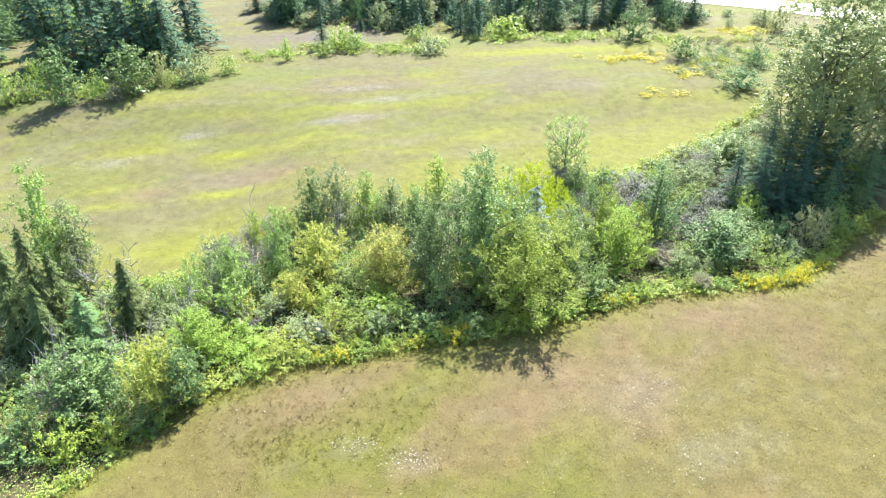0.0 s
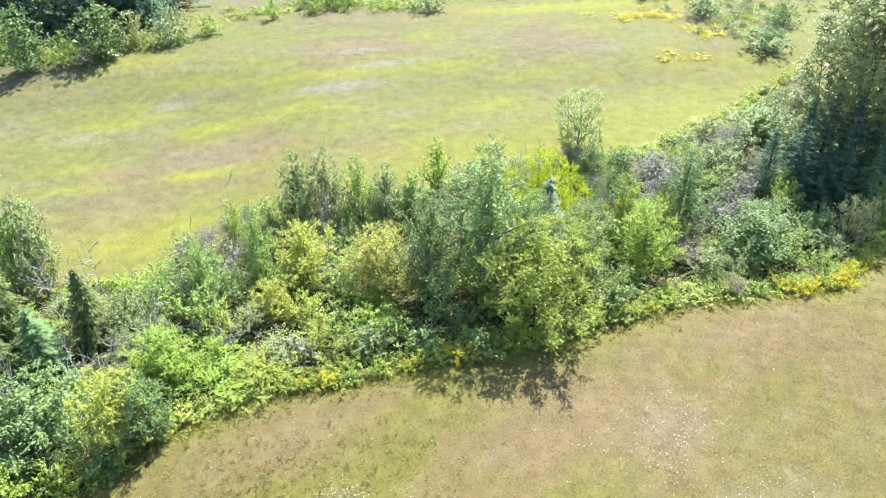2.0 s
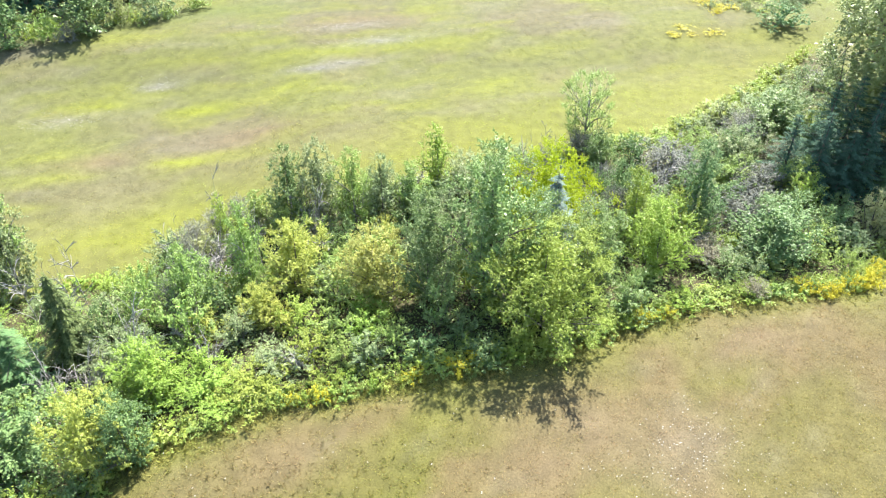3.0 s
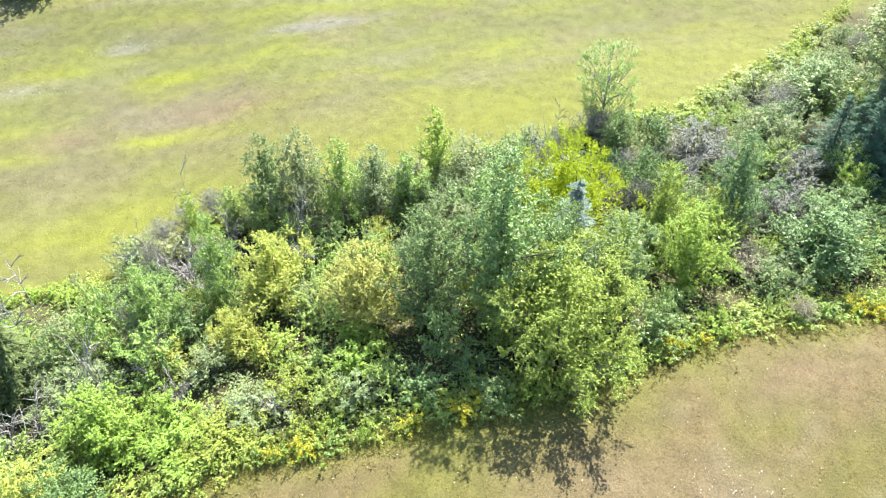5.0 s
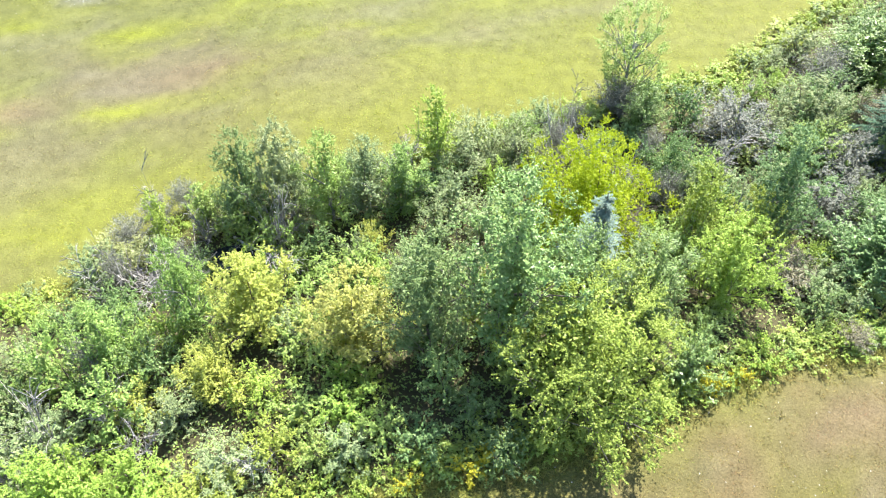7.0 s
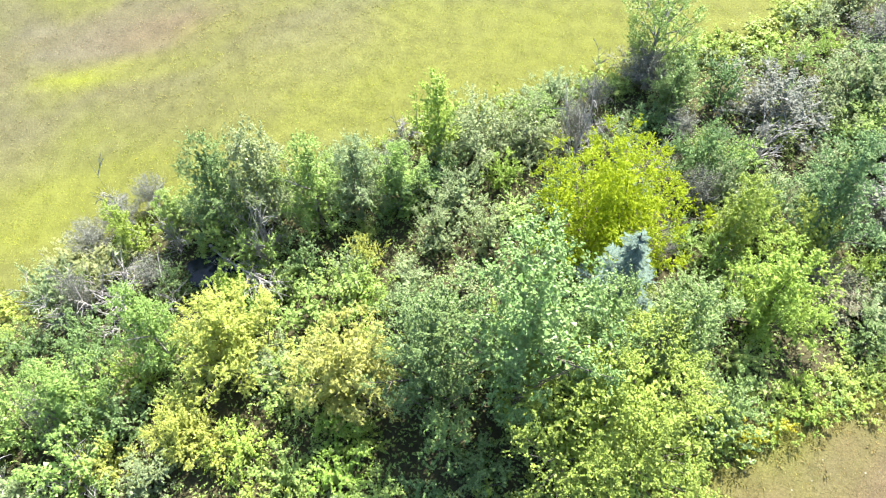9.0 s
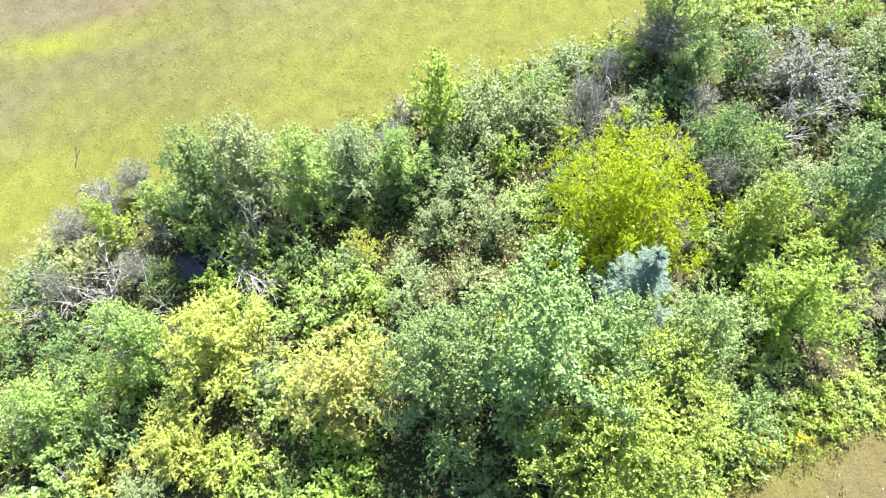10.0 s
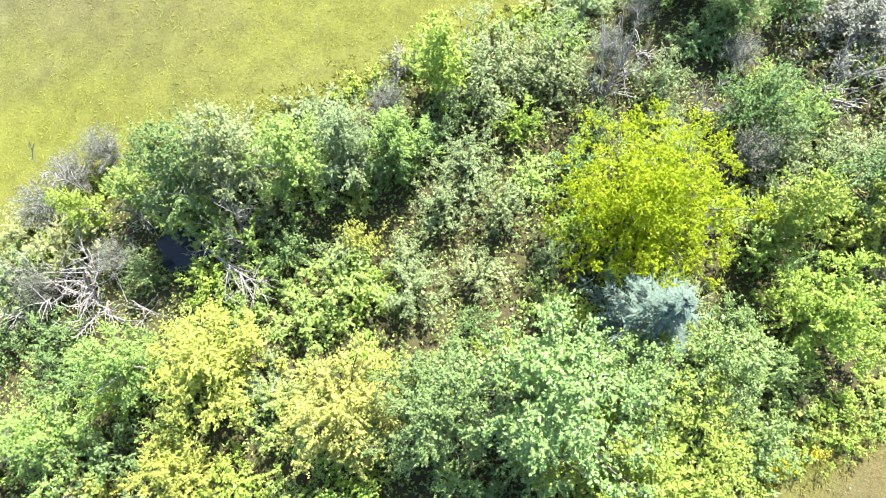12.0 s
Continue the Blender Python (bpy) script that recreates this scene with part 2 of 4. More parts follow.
def field_colour(x, y):
    """What grows where: tan seeding grass before the hedge, yellow-green meadow beyond it, soil and litter under the shrubs."""
    x, y = np.asarray(x, float), np.asarray(y, float)
    n1, n2, n3 = cloud(x, y, 14, 1), cloud(x, y, 4.0, 2), cloud(x * 0.35 + y * 0.06, y - x * 0.17, 3.0, 3)
    fine = cloud(x, y, 0.9, 4, 3)
    near = np.tile((0.322, 0.284, 0.098), (len(x), 1))
    near = toward(near, (0.30, 0.30, 0.07), smooth(0.47, 0.68, n1))
    near = toward(near, (0.36, 0.275, 0.13), smooth(0.5, 0.7, 1 - n2) * 0.8)
    near = toward(near, (0.46, 0.43, 0.30), smooth(0.60, 0.78, fine) * 0.28)
    near = toward(near, (0.17, 0.17, 0.07), smooth(0.62, 0.85, 1 - fine) * 0.3)
    far = np.tile((0.350, 0.372, 0.115), (len(x), 1))
    far = toward(far, (0.345, 0.31, 0.175), smooth(0.48, 0.66, n1) * 0.9)
    far = toward(far, (0.40, 0.42, 0.12), smooth(0.54, 0.74, n3) * 0.4)
    far = toward(far, (0.30, 0.30, 0.16), smooth(0.56, 0.78, 1 - n3) * 0.4)
    far = toward(far, (0.40, 0.36, 0.19), smooth(0.58, 0.74, n2) * 0.5)
    far = toward(far, (0.22, 0.23, 0.08), smooth(0.62, 0.85, 1 - fine) * 0.15)
    drift = cloud(x * 0.22 + y * 0.05, y - x * 0.17, 1.6, 21, 3)
    far = toward(far, (0.46, 0.50, 0.08), smooth(0.56, 0.74, drift) * 0.5)
    far = toward(far, (0.44, 0.41, 0.30), smooth(0.58, 0.76, 1 - drift) * 0.35)
    far = far * 0.97
    wob = (n2 - 0.5) * 2.0
    ne, be = near_edge(x), back_edge(x)
    c = near * (1 - smooth(-1.0, 1.5, y - ne))[:, None] + far * smooth(-1.0, 1.5, y - ne)[:, None]
    c = toward(c, (0.385, 0.405, 0.08), 0.55 * (y > be) * (1 - smooth(4, 20, y - be)))
    edge = np.exp(-((y - ne + 0.4 + wob) / 1.3) ** 2) + np.exp(-((y - be - 0.8 + wob) / 1.6) ** 2)
    c = toward(c, (0.38, 0.41, 0.09), edge * 0.75)
    for px, py, a, b, turn, colour, k in PATCHES:
        dx, dy = x - px, y - py
        u, v = (dx * math.cos(turn) + dy * math.sin(turn)) / a, (dy * math.cos(turn) - dx * math.sin(turn)) / b
        rag = 0.55 + 0.9 * cloud(x + 40, y, 1.6, 8, 3)
        c = toward(c, colour, k * np.exp(-(u * u + v * v) * 0.9) * rag)
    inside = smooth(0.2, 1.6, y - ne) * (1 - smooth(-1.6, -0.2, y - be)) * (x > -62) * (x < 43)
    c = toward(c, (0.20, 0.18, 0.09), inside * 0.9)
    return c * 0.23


def set_tint(mesh, colours):
    layer = mesh.attributes.new("tint", "FLOAT_COLOR", "POINT")
    rgba = np.ones((len(colours), 4), np.float32)
    rgba[:, :3] = colours
    layer.data.foreach_set("color", rgba.ravel())


def mesh_of(name, verts, faces, material):
    """A mesh from arrays: verts (n, 3), faces (m, 3) or (m, 4)."""
    me = bpy.data.meshes.new(name)
    verts, faces = np.asarray(verts, np.float32), np.asarray(faces, np.int32)
    k = faces.shape[1]
    me.vertices.add(len(verts))
    me.vertices.foreach_set("co", verts.ravel())
    me.loops.add(faces.size)
    me.loops.foreach_set("vertex_index", faces.ravel())
    me.polygons.add(len(faces))
    me.polygons.foreach_set("loop_start", np.arange(0, faces.size, k, dtype=np.int32))
    me.update(calc_edges=True)
    me.materials.append(material)
    return me


steps = 1.5 * 1.22 ** np.arange(1, 34)
gx = np.concatenate([-80 - np.cumsum(steps)[::-1], np.arange(-80, 105.1, 1.25), 105 + np.cumsum(steps)])
gy = np.concatenate([-25 - np.cumsum(steps)[::-1], np.arange(-25, 165.1, 1.25), 165 + np.cumsum(steps)])
X, Y = np.meshgrid(gx, gy)
xs, ys = X.ravel(), Y.ravel()
w, idx = len(gx), np.arange(len(xs)).reshape(X.shape)
quads = np.stack([idx[:-1, :-1], idx[:-1, 1:], idx[1:, 1:], idx[1:, :-1]], -1).reshape(-1, 4)
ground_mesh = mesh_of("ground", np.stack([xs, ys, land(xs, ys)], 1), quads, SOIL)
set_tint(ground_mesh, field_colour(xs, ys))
ground = tagged(new("ground", ground_mesh), "gently hollowed meadow ground with tan and yellow-green patches", "ground", kind="structure")

# the pale road past the far corner of the field
road_x, road_y = np.array([30.0, 45, 58, 68, 77, 84, 90, 95]), np.array([168.0, 163, 156, 149, 141, 132, 121, 105])
along = np.linspace(0, 7, 60)
cx, cy = np.interp(along, np.arange(8), road_x), np.interp(along, np.arange(8), road_y)
tx, ty = np.gradient(cx), np.gradient(cy)
ln = np.hypot(tx, ty)
across = np.linspace(-5.5, 5.5, 9)
rx = (cx[:, None] - (ty / ln)[:, None] * across).ravel()
ry = (cy[:, None] + (tx / ln)[:, None] * across).ravel()
ri = np.arange(60 * 9).reshape(60, 9)
road_mesh = mesh_of("road", np.stack([rx, ry, land(rx, ry) + 0.12 - 0.02 * np.abs(np.tile(across, 60)) / 5], 1), np.stack([ri[:-1, :-1], ri[1:, :-1], ri[1:, 1:], ri[:-1, 1:]], -1).reshape(-1, 4), GRAVEL)
set_tint(road_mesh, np.tile((0.40, 0.39, 0.375), (len(rx), 1)))
tagged(new("road", road_mesh), "pale dusty gravel road curving past the meadow", "road", kind="structure")

# a still dark pool of the creek in the hollow of the hedge
POOL = (-12.0, 52.6, 1.5, 0.95)
WATER, wnode, wlink = node_material("dark_still_water")
wb = wnode["Principled BSDF"]
wb.inputs["Base Color"].default_value, wb.inputs["Roughness"].default_value, wb.inputs["IOR"].default_value = (0.012, 0.018, 0.022, 1), 0.06, 1.33
ripple, ripple_bump = wnode.new("ShaderNodeTexNoise"), wnode.new("ShaderNodeBump")
ripple.inputs["Scale"].default_value, ripple_bump.inputs["Strength"].default_value, ripple_bump.inputs["Distance"].default_value = 3.0, 0.08, 0.02
wlink.new(ripple.outputs["Fac"], ripple_bump.inputs["Height"])
wlink.new(ripple_bump.outputs["Normal"], wb.inputs["Normal"])
around = np.arange(28) * 2 * math.pi / 28
shore = 1 + 0.12 * np.sin(3 * around + 1) + 0.08 * np.sin(5 * around)
pool_ring = np.stack([POOL[0] + POOL[2] * shore * np.cos(around), POOL[1] + POOL[3] * shore * np.sin(around), 0 * around - 1.19], 1)
pool_v = np.concatenate([[(POOL[0], POOL[1], -1.19)], pool_ring])
pool_f = np.stack([np.zeros(28, int), 1 + np.arange(28), 1 + (np.arange(28) + 1) % 28], 1)
tagged(new("water", mesh_of("water", pool_v, pool_f, WATER)), "dark still creek water under the shrubs", "water", kind="structure")

# ---- plant building ----


def unit(v):
    return v / np.maximum(np.linalg.norm(v, axis=-1, keepdims=True), 1e-6)


def leaf_arrays(rng, centres, normals, length, width, along=None, broad=False):
    """Leaf blades: pointed ones of one triangle, or broad ones folded along the middle, of two."""
    n = len(centres)
    nrm = unit(normals)
    d = rng.normal(size=(n, 3)) if along is None else along + rng.normal(size=(n, 3)) * 0.35
    d = unit(d - nrm * (d * nrm).sum(1, keepdims=True))
    s = np.cross(nrm, d)
    ll, ww = (length * rng.uniform(0.7, 1.25, n))[:, None], (width * rng.uniform(0.7, 1.2, n))[:, None]
    if not broad:
        v = np.stack([centres - d * ll * 0.4 - s * ww * 0.5, centres - d * ll * 0.4 + s * ww * 0.5, centres + d * ll * 0.6 - nrm * ll * 0.12], 1)
        return v.reshape(-1, 3), np.arange(n * 3).reshape(n, 3)
    fold = nrm * ww * rng.uniform(0.05, 0.3, n)[:, None]
    v = np.stack([centres - d * ll * 0.5, centres + s * ww * 0.5 + fold, centres + d * ll * 0.5 - nrm * ll * 0.12, centres - s * ww * 0.5 + fold], 1)
    b = np.arange(n)[:, None] * 4
    return v.reshape(-1, 3), np.concatenate([b + (0, 1, 2), b + (0, 2, 3)])


def tubes(paths, radii, sides=5):
    """Tapered round stems along polylines, joined."""
    vs, fs, base = [], [], 0
    ang = np.arange(sides) * 2 * math.pi / sides
    for path, (r0, r1) in zip(paths, radii):
        path = np.asarray(path, float)
        k = len(path)
        t = unit(np.gradient(path, axis=0))
        ref = np.where(np.abs(t[:, 2:3]) > 0.9, (1.0, 0, 0), (0, 0, 1.0))
        a = unit(np.cross(t, ref))
        b = np.cross(t, a)
        r = np.linspace(r0, r1, k)[:, None, None]
        vs.append((path[:, None] + r * (a[:, None] * np.cos(ang)[:, None] + b[:, None] * np.sin(ang)[:, None])).reshape(-1, 3))
        i = base + np.arange(k * sides).reshape(k, sides)
        j = np.roll(i, -1, 1)
        fs.append(np.stack([i[:-1], j[:-1], j[1:], i[1:]], -1).reshape(-1, 4))
        base += k * sides
    return np.concatenate(vs), np.concatenate(fs)


def bend(rng, a, b, sag, k=5):
    """A slightly crooked line from a to b."""
    a, b = np.asarray(a, float), np.asarray(b, float)
    u = np.linspace(0, 1, k)[:, None]
    off = rng.normal(size=3) * sag * np.linalg.norm(b - a)
    return a + (b - a) * u + off * (u * (1 - u)) * 2 + np.array((0, 0, sag * np.linalg.norm(b - a))) * np.sin(u * math.pi) * 0.5


# kind: height, radius, crown base, clumps, leaves a clump, leaf length, leaf width, clump size, profile low, profile high, limbs, lift of the shoots
BROAD = {
    "poplar": (10, 2.5, 0.02, 150, 130, 0.110, 0.072, 0.58, 0.35, 0.5, 8, 0.95),
    "maple": (7.5, 3.8, 0.02, 230, 150, 0.090, 0.063, 0.52, 0.4, 0.55, 8, 0.45),
    "round_tree": (5.5, 2.0, 0.03, 96, 135, 0.092, 0.061, 0.42, 0.4, 0.55, 6, 0.5),
    "birch": (6.5, 1.8, 0.03, 74, 165, 0.092, 0.060, 0.46, 0.3, 0.7, 6, 0.55),
    "vase_tree": (7.5, 1.9, 0.10, 120, 165, 0.092, 0.041, 0.50, 0.75, 0.45, 10, 1.1),
    "slender_tree": (6, 1.1, 0.03, 55, 110, 0.106, 0.069, 0.40, 0.4, 0.6, 4, 0.8),
    "shrub": (3, 1.5, 0.0, 36, 80, 0.097, 0.064, 0.42, 0.3, 0.5, 4, 0.7),
    "fine_shrub": (3, 1.5, 0.0, 40, 84, 0.110, 0.039, 0.44, 0.3, 0.5, 6, 0.8),
    "big_shrub": (4, 2.5, 0.0, 80, 120, 0.097, 0.064, 0.52, 0.3, 0.5, 6, 0.6),
    "bramble": (0.9, 0.9, 0.0, 14, 28, 0.110, 0.074, 0.28, 0.25, 0.5, 2, 0.9),
    "low_bush": (1.1, 1.9, 0.0, 20, 18, 0.185, 0.109, 0.36, 0.25, 0.5, 3, 0.8),
    "cottonwood": (20, 4.4, 0.10, 230, 220, 0.180, 0.114, 0.95, 0.4, 0.5, 9, 0.5),
    "far_tree": (9, 3, 0.0, 70, 45, 0.286, 0.185, 0.8, 0.35, 0.5, 4, 0.6),
    "far_shrub": (4, 3, 0.0, 40, 36, 0.253, 0.163, 0.85, 0.3, 0.5, 3, 0.6),
}
VARIANTS = {"twiggy_shrub": 4, "low_bush": 4, "shrub": 6, "fine_shrub": 4, "big_shrub": 3, "bramble": 4, "birch": 3, "poplar": 3, "far_shrub": 3}


def broadleaf(kind, seed):
    """Trunk, limbs and a crown of leaf clumps at the limbs' ends."""
    h, r, base, clumps, per, ll, lw, cr, lo, hi, limbs, lift = BROAD[kind]
    rng = np.random.default_rng(seed * 97 + len(kind))
    peak = (lo / (lo + hi)) ** lo * (hi / (lo + hi)) ** hi
    grid = np.linspace(0.01, 0.995, 200)
    share = np.cumsum(grid ** lo * (1 - grid) ** hi + 0.12)
    u = np.interp((np.arange(clumps) + rng.uniform(0, 1, clumps)) / clumps * share[-1], share, grid)
    prof = u ** lo * (1 - u) ** hi / peak
    th = np.arange(clumps) * 2.39996 + rng.normal(size=clumps) * 0.5
    ph = rng.uniform(0, 6.28, 4)
    lobes = 1 + 0.2 * np.sin(2 * th + 5 * u + ph[0]) + 0.17 * np.sin(3 * th - 7 * u + ph[1]) + 0.1 * np.sin(5 * th + 9 * u + ph[2])
    out = r * prof * lobes * (1 - 0.55 * rng.uniform(0, 1, clumps) ** 2.2)
    centre = np.stack([out * np.cos(th), out * np.sin(th), h * (base + (1 - base) * u)], 1)
    centre[:, 2] += rng.normal(size=clumps) * cr * 0.4
    centre[:, 2] = np.clip(centre[:, 2], cr * 0.45, h - cr * 0.2)
    size = cr * rng.uniform(0.7, 1.35, clumps)
    pick = np.repeat(np.arange(clumps), per)
    away = unit(np.stack([np.cos(th), np.sin(th), 0.35 + 0 * th], 1))
    # each clump is a tuft of leafy shoots that grow out and up from its foot
    shoots = max(5, per // 13)
    own = np.repeat(np.arange(clumps), shoots)
    way = unit(away[own] * 0.55 + np.array((0, 0, lift)) + unit(rng.normal(size=(len(own), 3))) * 0.85)
    reach = size[own] * rng.uniform(0.7, 1.45, len(own))
    foot = centre[own] - away[own] * size[own][:, None] * 0.35 - np.array((0, 0, 0.25 * cr)) + rng.normal(size=(len(own), 3)) * cr * 0.18
    mine = rng.integers(0, shoots, len(pick)) + pick * shoots
    s = rng.uniform(0.12, 1.0, len(pick)) ** 0.8
    q = unit(rng.normal(size=(len(pick), 3)))
    spot = foot[mine] + way[mine] * (reach[mine] * s)[:, None] + q * (ll * (0.35 + 0.65 * (1 - s)) * rng.uniform(0.4, 1.3, len(pick)))[:, None]
    spot[:, 2] = np.abs(spot[:, 2] - 0.03) + 0.03
    spot[:, 2] = np.minimum(spot[:, 2], h * 1.03)
    nrm = np.array((0, 0, 0.75)) + q * 0.55 + away[pick] * 0.15 + rng.normal(size=(len(pick), 3)) * 0.3
    v, f = leaf_arrays(rng, spot, nrm, np.full(len(pick), ll), np.full(len(pick), lw), q * 0.8 + way[mine] * 0.6 - (0, 0, 0.2), kind in ("poplar", "maple"))
    # oversized inner leaves, added to block light so the crown's gaps go dark
    core = len(pick) // {"cottonwood": 12, "vase_tree": 40, "poplar": 6, "round_tree": 5, "birch": 5, "maple": 6}.get(kind, 7)
    far = rng.integers(0, clumps, core)
    inner = rng.uniform(0.05, 0.72, core) ** 0.7
    shade_leaves = centre[far] * np.stack([inner, inner, rng.uniform(0.66, 0.92, core)], 1)
    v2, f2 = leaf_arrays(rng, shade_leaves, np.array((0, 0, 0.7)) + rng.normal(size=(core, 3)) * 0.7, np.full(core, ll * 2.2), np.full(core, ll * 1.6))
    crown = mesh_of(kind + "_crown", np.concatenate([v, v2]), np.concatenate([f, f2 + len(v)]), LEAF["alder"])
    bark = PALE_BARK if kind in ("birch", "slender_tree", "vase_tree") else BARK
    wood = []
    top = h * 0.74
    girth = 0.016 * h + 0.015
    if kind in ("shrub", "fine_shrub", "big_shrub", "bramble", "low_bush", "far_shrub"):
        tips = rng.choice(clumps, limbs * 3, replace=False)
        for k in range(limbs):
            mine = tips[k::limbs]
            foot = np.array((*rng.normal(size=2) * 0.07 * r, -0.12))
            v, f = tubes([bend(rng, foot, centre[m], 0.1) for m in mine], [(girth * 0.6, 0.006)] * len(mine), 3)
            wood.append(("stem", mesh_of(kind + "_stem", v, f, bark)))
        return wood, crown
    trunk_path = bend(rng, (0, 0, -0.25), (rng.normal() * 0.04 * r, rng.normal() * 0.04 * r, top), 0.03, 9)
    v, f = tubes([trunk_path], [(girth, girth * 0.15)], 8)
    wood.append(("trunk", mesh_of(kind + "_trunk", v, f, bark)))
    order = np.argsort(th % (2 * math.pi))
    for k in range(limbs):
        mine = order[k * clumps // limbs:(k + 1) * clumps // limbs]
        mine = mine[np.argsort(-out[mine])][:7]
        main = mine[0]
        z0 = max(0.25, centre[main, 2] - out[main] * 0.8 - 0.06 * h)
        start = np.array([np.interp(z0, trunk_path[:, 2], trunk_path[:, i]) for i in range(3)])
        limb = bend(rng, start, centre[main], 0.08, 6)
        paths, rad = [limb], [(girth * 0.42, 0.012)]
        for m in mine[1:]:
            paths.append(bend(rng, limb[rng.integers(1, 4)], centre[m], 0.08, 4))
            rad.append((girth * 0.16, 0.006))
        v, f = tubes(paths, rad, 4)
        wood.append(("limb", mesh_of(kind + "_limb", v, f, bark)))
    return wood, crown


# kind: height, radius, whorls, boughs a whorl, sprays a bough, spray length, spray width, droop
CONIFER = {
    "spruce": (8, 1.5, 16, 6, 22, 0.30, 0.065, 0.05),
    "cedar": (8, 2.0, 28, 9, 16, 0.36, 0.10, 0.5),
    "larch": (7.5, 1.7, 18, 6, 22, 0.24, 0.06, -0.05),
    "far_spruce": (14, 3.0, 15, 6, 6, 1.05, 0.30, 0.16),
}


def conifer(kind, seed):
    """A straight trunk with whorls of drooping boughs that carry flat sprays."""
    h, r, whorls, boughs, sprays, sl, sw, droop = CONIFER[kind]
    rng = np.random.default_rng(seed * 131 + len(kind))
    spots, norms, ways, lens, paths, rad = [], [], [], [], [], []
    for k in range(whorls):
        u = (k + 0.5) / whorls
        reach = r * (1 - u) ** 0.85 + 0.10
        for b in range(boughs):
            a = b * 2 * math.pi / boughs + k * 0.9 + rng.normal() * 0.15
            le = reach * rng.uniform(0.5, 1.25)
            z0 = h * (0.03 + 0.95 * u) + rng.normal() * 0.08
            way = np.array((math.cos(a), math.sin(a), 0.0))
            side = np.array((-math.sin(a), math.cos(a), 0.0))
            s = np.linspace(0.15, 1.0, sprays)
            z = z0 + le * (0.2 * s - (droop + 0.3) * s * s + 0.12 * s ** 4)
            line = way * (s * le)[:, None] + np.array((0, 0, 1.0)) * z[:, None]
            for sgn in (-1, 1):
                spots.append(line + side * sgn * (0.06 + 0.2 * le * (1.05 - s)[:, None] * rng.uniform(0.1, 1, (sprays, 1))) - (0, 0, 0.04))
                ways.append(np.tile(way * 0.8 + side * sgn * 0.6 - (0, 0, droop * 0.9), (sprays, 1)))
                norms.append(np.tile((0.0, 0, 1), (sprays, 1)) + way * 0.35 + rng.normal(size=(sprays, 3)) * 0.28)
                lens.append(sl * (0.55 + 0.45 * (1 - u)) * np.ones(sprays))
            if b % 3 == 0 and kind != "far_spruce":
                paths.append(line[[0, sprays // 2, -1]])
                rad.append((0.012 + 0.012 * (1 - u), 0.004))
    tip = np.array([(0, 0, h * (0.955 + 0.012 * i)) for i in range(6)])
    spots.append(np.maximum(tip, 0))
    ways.append(np.tile((0.0, 0, 1), (6, 1)) + rng.normal(size=(6, 3)) * 0.3)
    norms.append(rng.normal(size=(6, 3)))
    lens.append(np.full(6, sl * 0.6))
    spots, ways, norms, lens = (np.concatenate(q) for q in (spots, ways, norms, lens))
    spots[:, 2] = np.maximum(spots[:, 2], 0.08)
    v, f = leaf_arrays(rng, spots, norms, lens, lens * sw / sl, ways)
    crown = mesh_of(kind + "_crown", v, f, LEAF["dark"])
    v, f = tubes([bend(rng, (0, 0, -0.25), (0, 0, h * 0.99), 0.004, 8)], [(0.014 * h + 0.02, 0.01)], 7)
    wood = [("trunk", mesh_of(kind + "_trunk", v, f, BARK))]
    if paths:
        v, f = tubes(paths, rad, 3)
        wood.append(("bough", mesh_of(kind + "_bough", v, f, BARK)))
    return wood, crown


# kind: height, radius, stems, leaves a stem, leaf length, leaf width, where the leaves begin, how far the outline falls off
FAN = {
    "twiggy_shrub": (3, 1.5, 34, 130, 0.095, 0.042, 0.3, 0.55),
}


def fanned(kind, seed):
    """Many thin stems that fan out of one foot, feathered with narrow leaves."""
    h, r, stems, per, ll, lw, start, fall = FAN[kind]
    rng = np.random.default_rng(seed * 53 + len(kind))
    s = np.linspace(0, 1, 6)[:, None]
    spots, ways, paths, rad = [], [], [], []
    for k in range(stems):
        a, reach = k * 2.39996, math.sqrt((k + 0.5) / stems) * rng.uniform(0.75, 1.1)
        way = np.array((math.cos(a), math.sin(a), 0.0))
        top = h * (1 - fall * reach * reach) * rng.uniform(0.84, 1.0)
        line = way * r * reach * s ** 1.25 + np.array((0, 0, 1.0)) * (top * s ** 0.85 - 0.1) + rng.normal(size=(6, 3)) * 0.02 * r * s
        line[0, :2] += rng.normal(size=2) * 0.05 * r
        paths.append(line)
        rad.append((0.0035 * h + 0.004, 0.004))
        for i in range(3):
            f = line[rng.integers(2, 6)]
            paths.append(bend(rng, f, f + (way * 0.5 + rng.normal(size=3) * 0.5 + (0, 0, 0.5)) * 0.13 * h, 0.1, 3))
            rad.append((0.007, 0.004))
        u = rng.uniform(start, 1.04, per) ** 0.85
        at = np.stack([np.interp(u, s[:, 0], line[:, i]) for i in range(3)], 1)
        spots.append(at + rng.normal(size=(per, 3)) * (0.04 + 0.10 * r * u[:, None] * (1.1 - 0.75 * u[:, None])))
        ways.append(np.tile(way * 0.4 + (0, 0, 0.7), (per, 1)))
    spots, ways = np.concatenate(spots), np.concatenate(ways)
    spots[:, 2] = np.abs(spots[:, 2] - 0.04) + 0.04
    v, f = leaf_arrays(rng, spots, np.array((0, 0, 0.5)) + rng.normal(size=spots.shape) * 0.6, np.full(len(spots), ll), np.full(len(spots), lw), ways)
    crown = mesh_of(kind + "_crown", v, f, LEAF["grey"])
    v, f = tubes(paths, rad, 3)
    return [("branchwork", mesh_of(kind + "_branchwork", v, f, TWIG))], crown


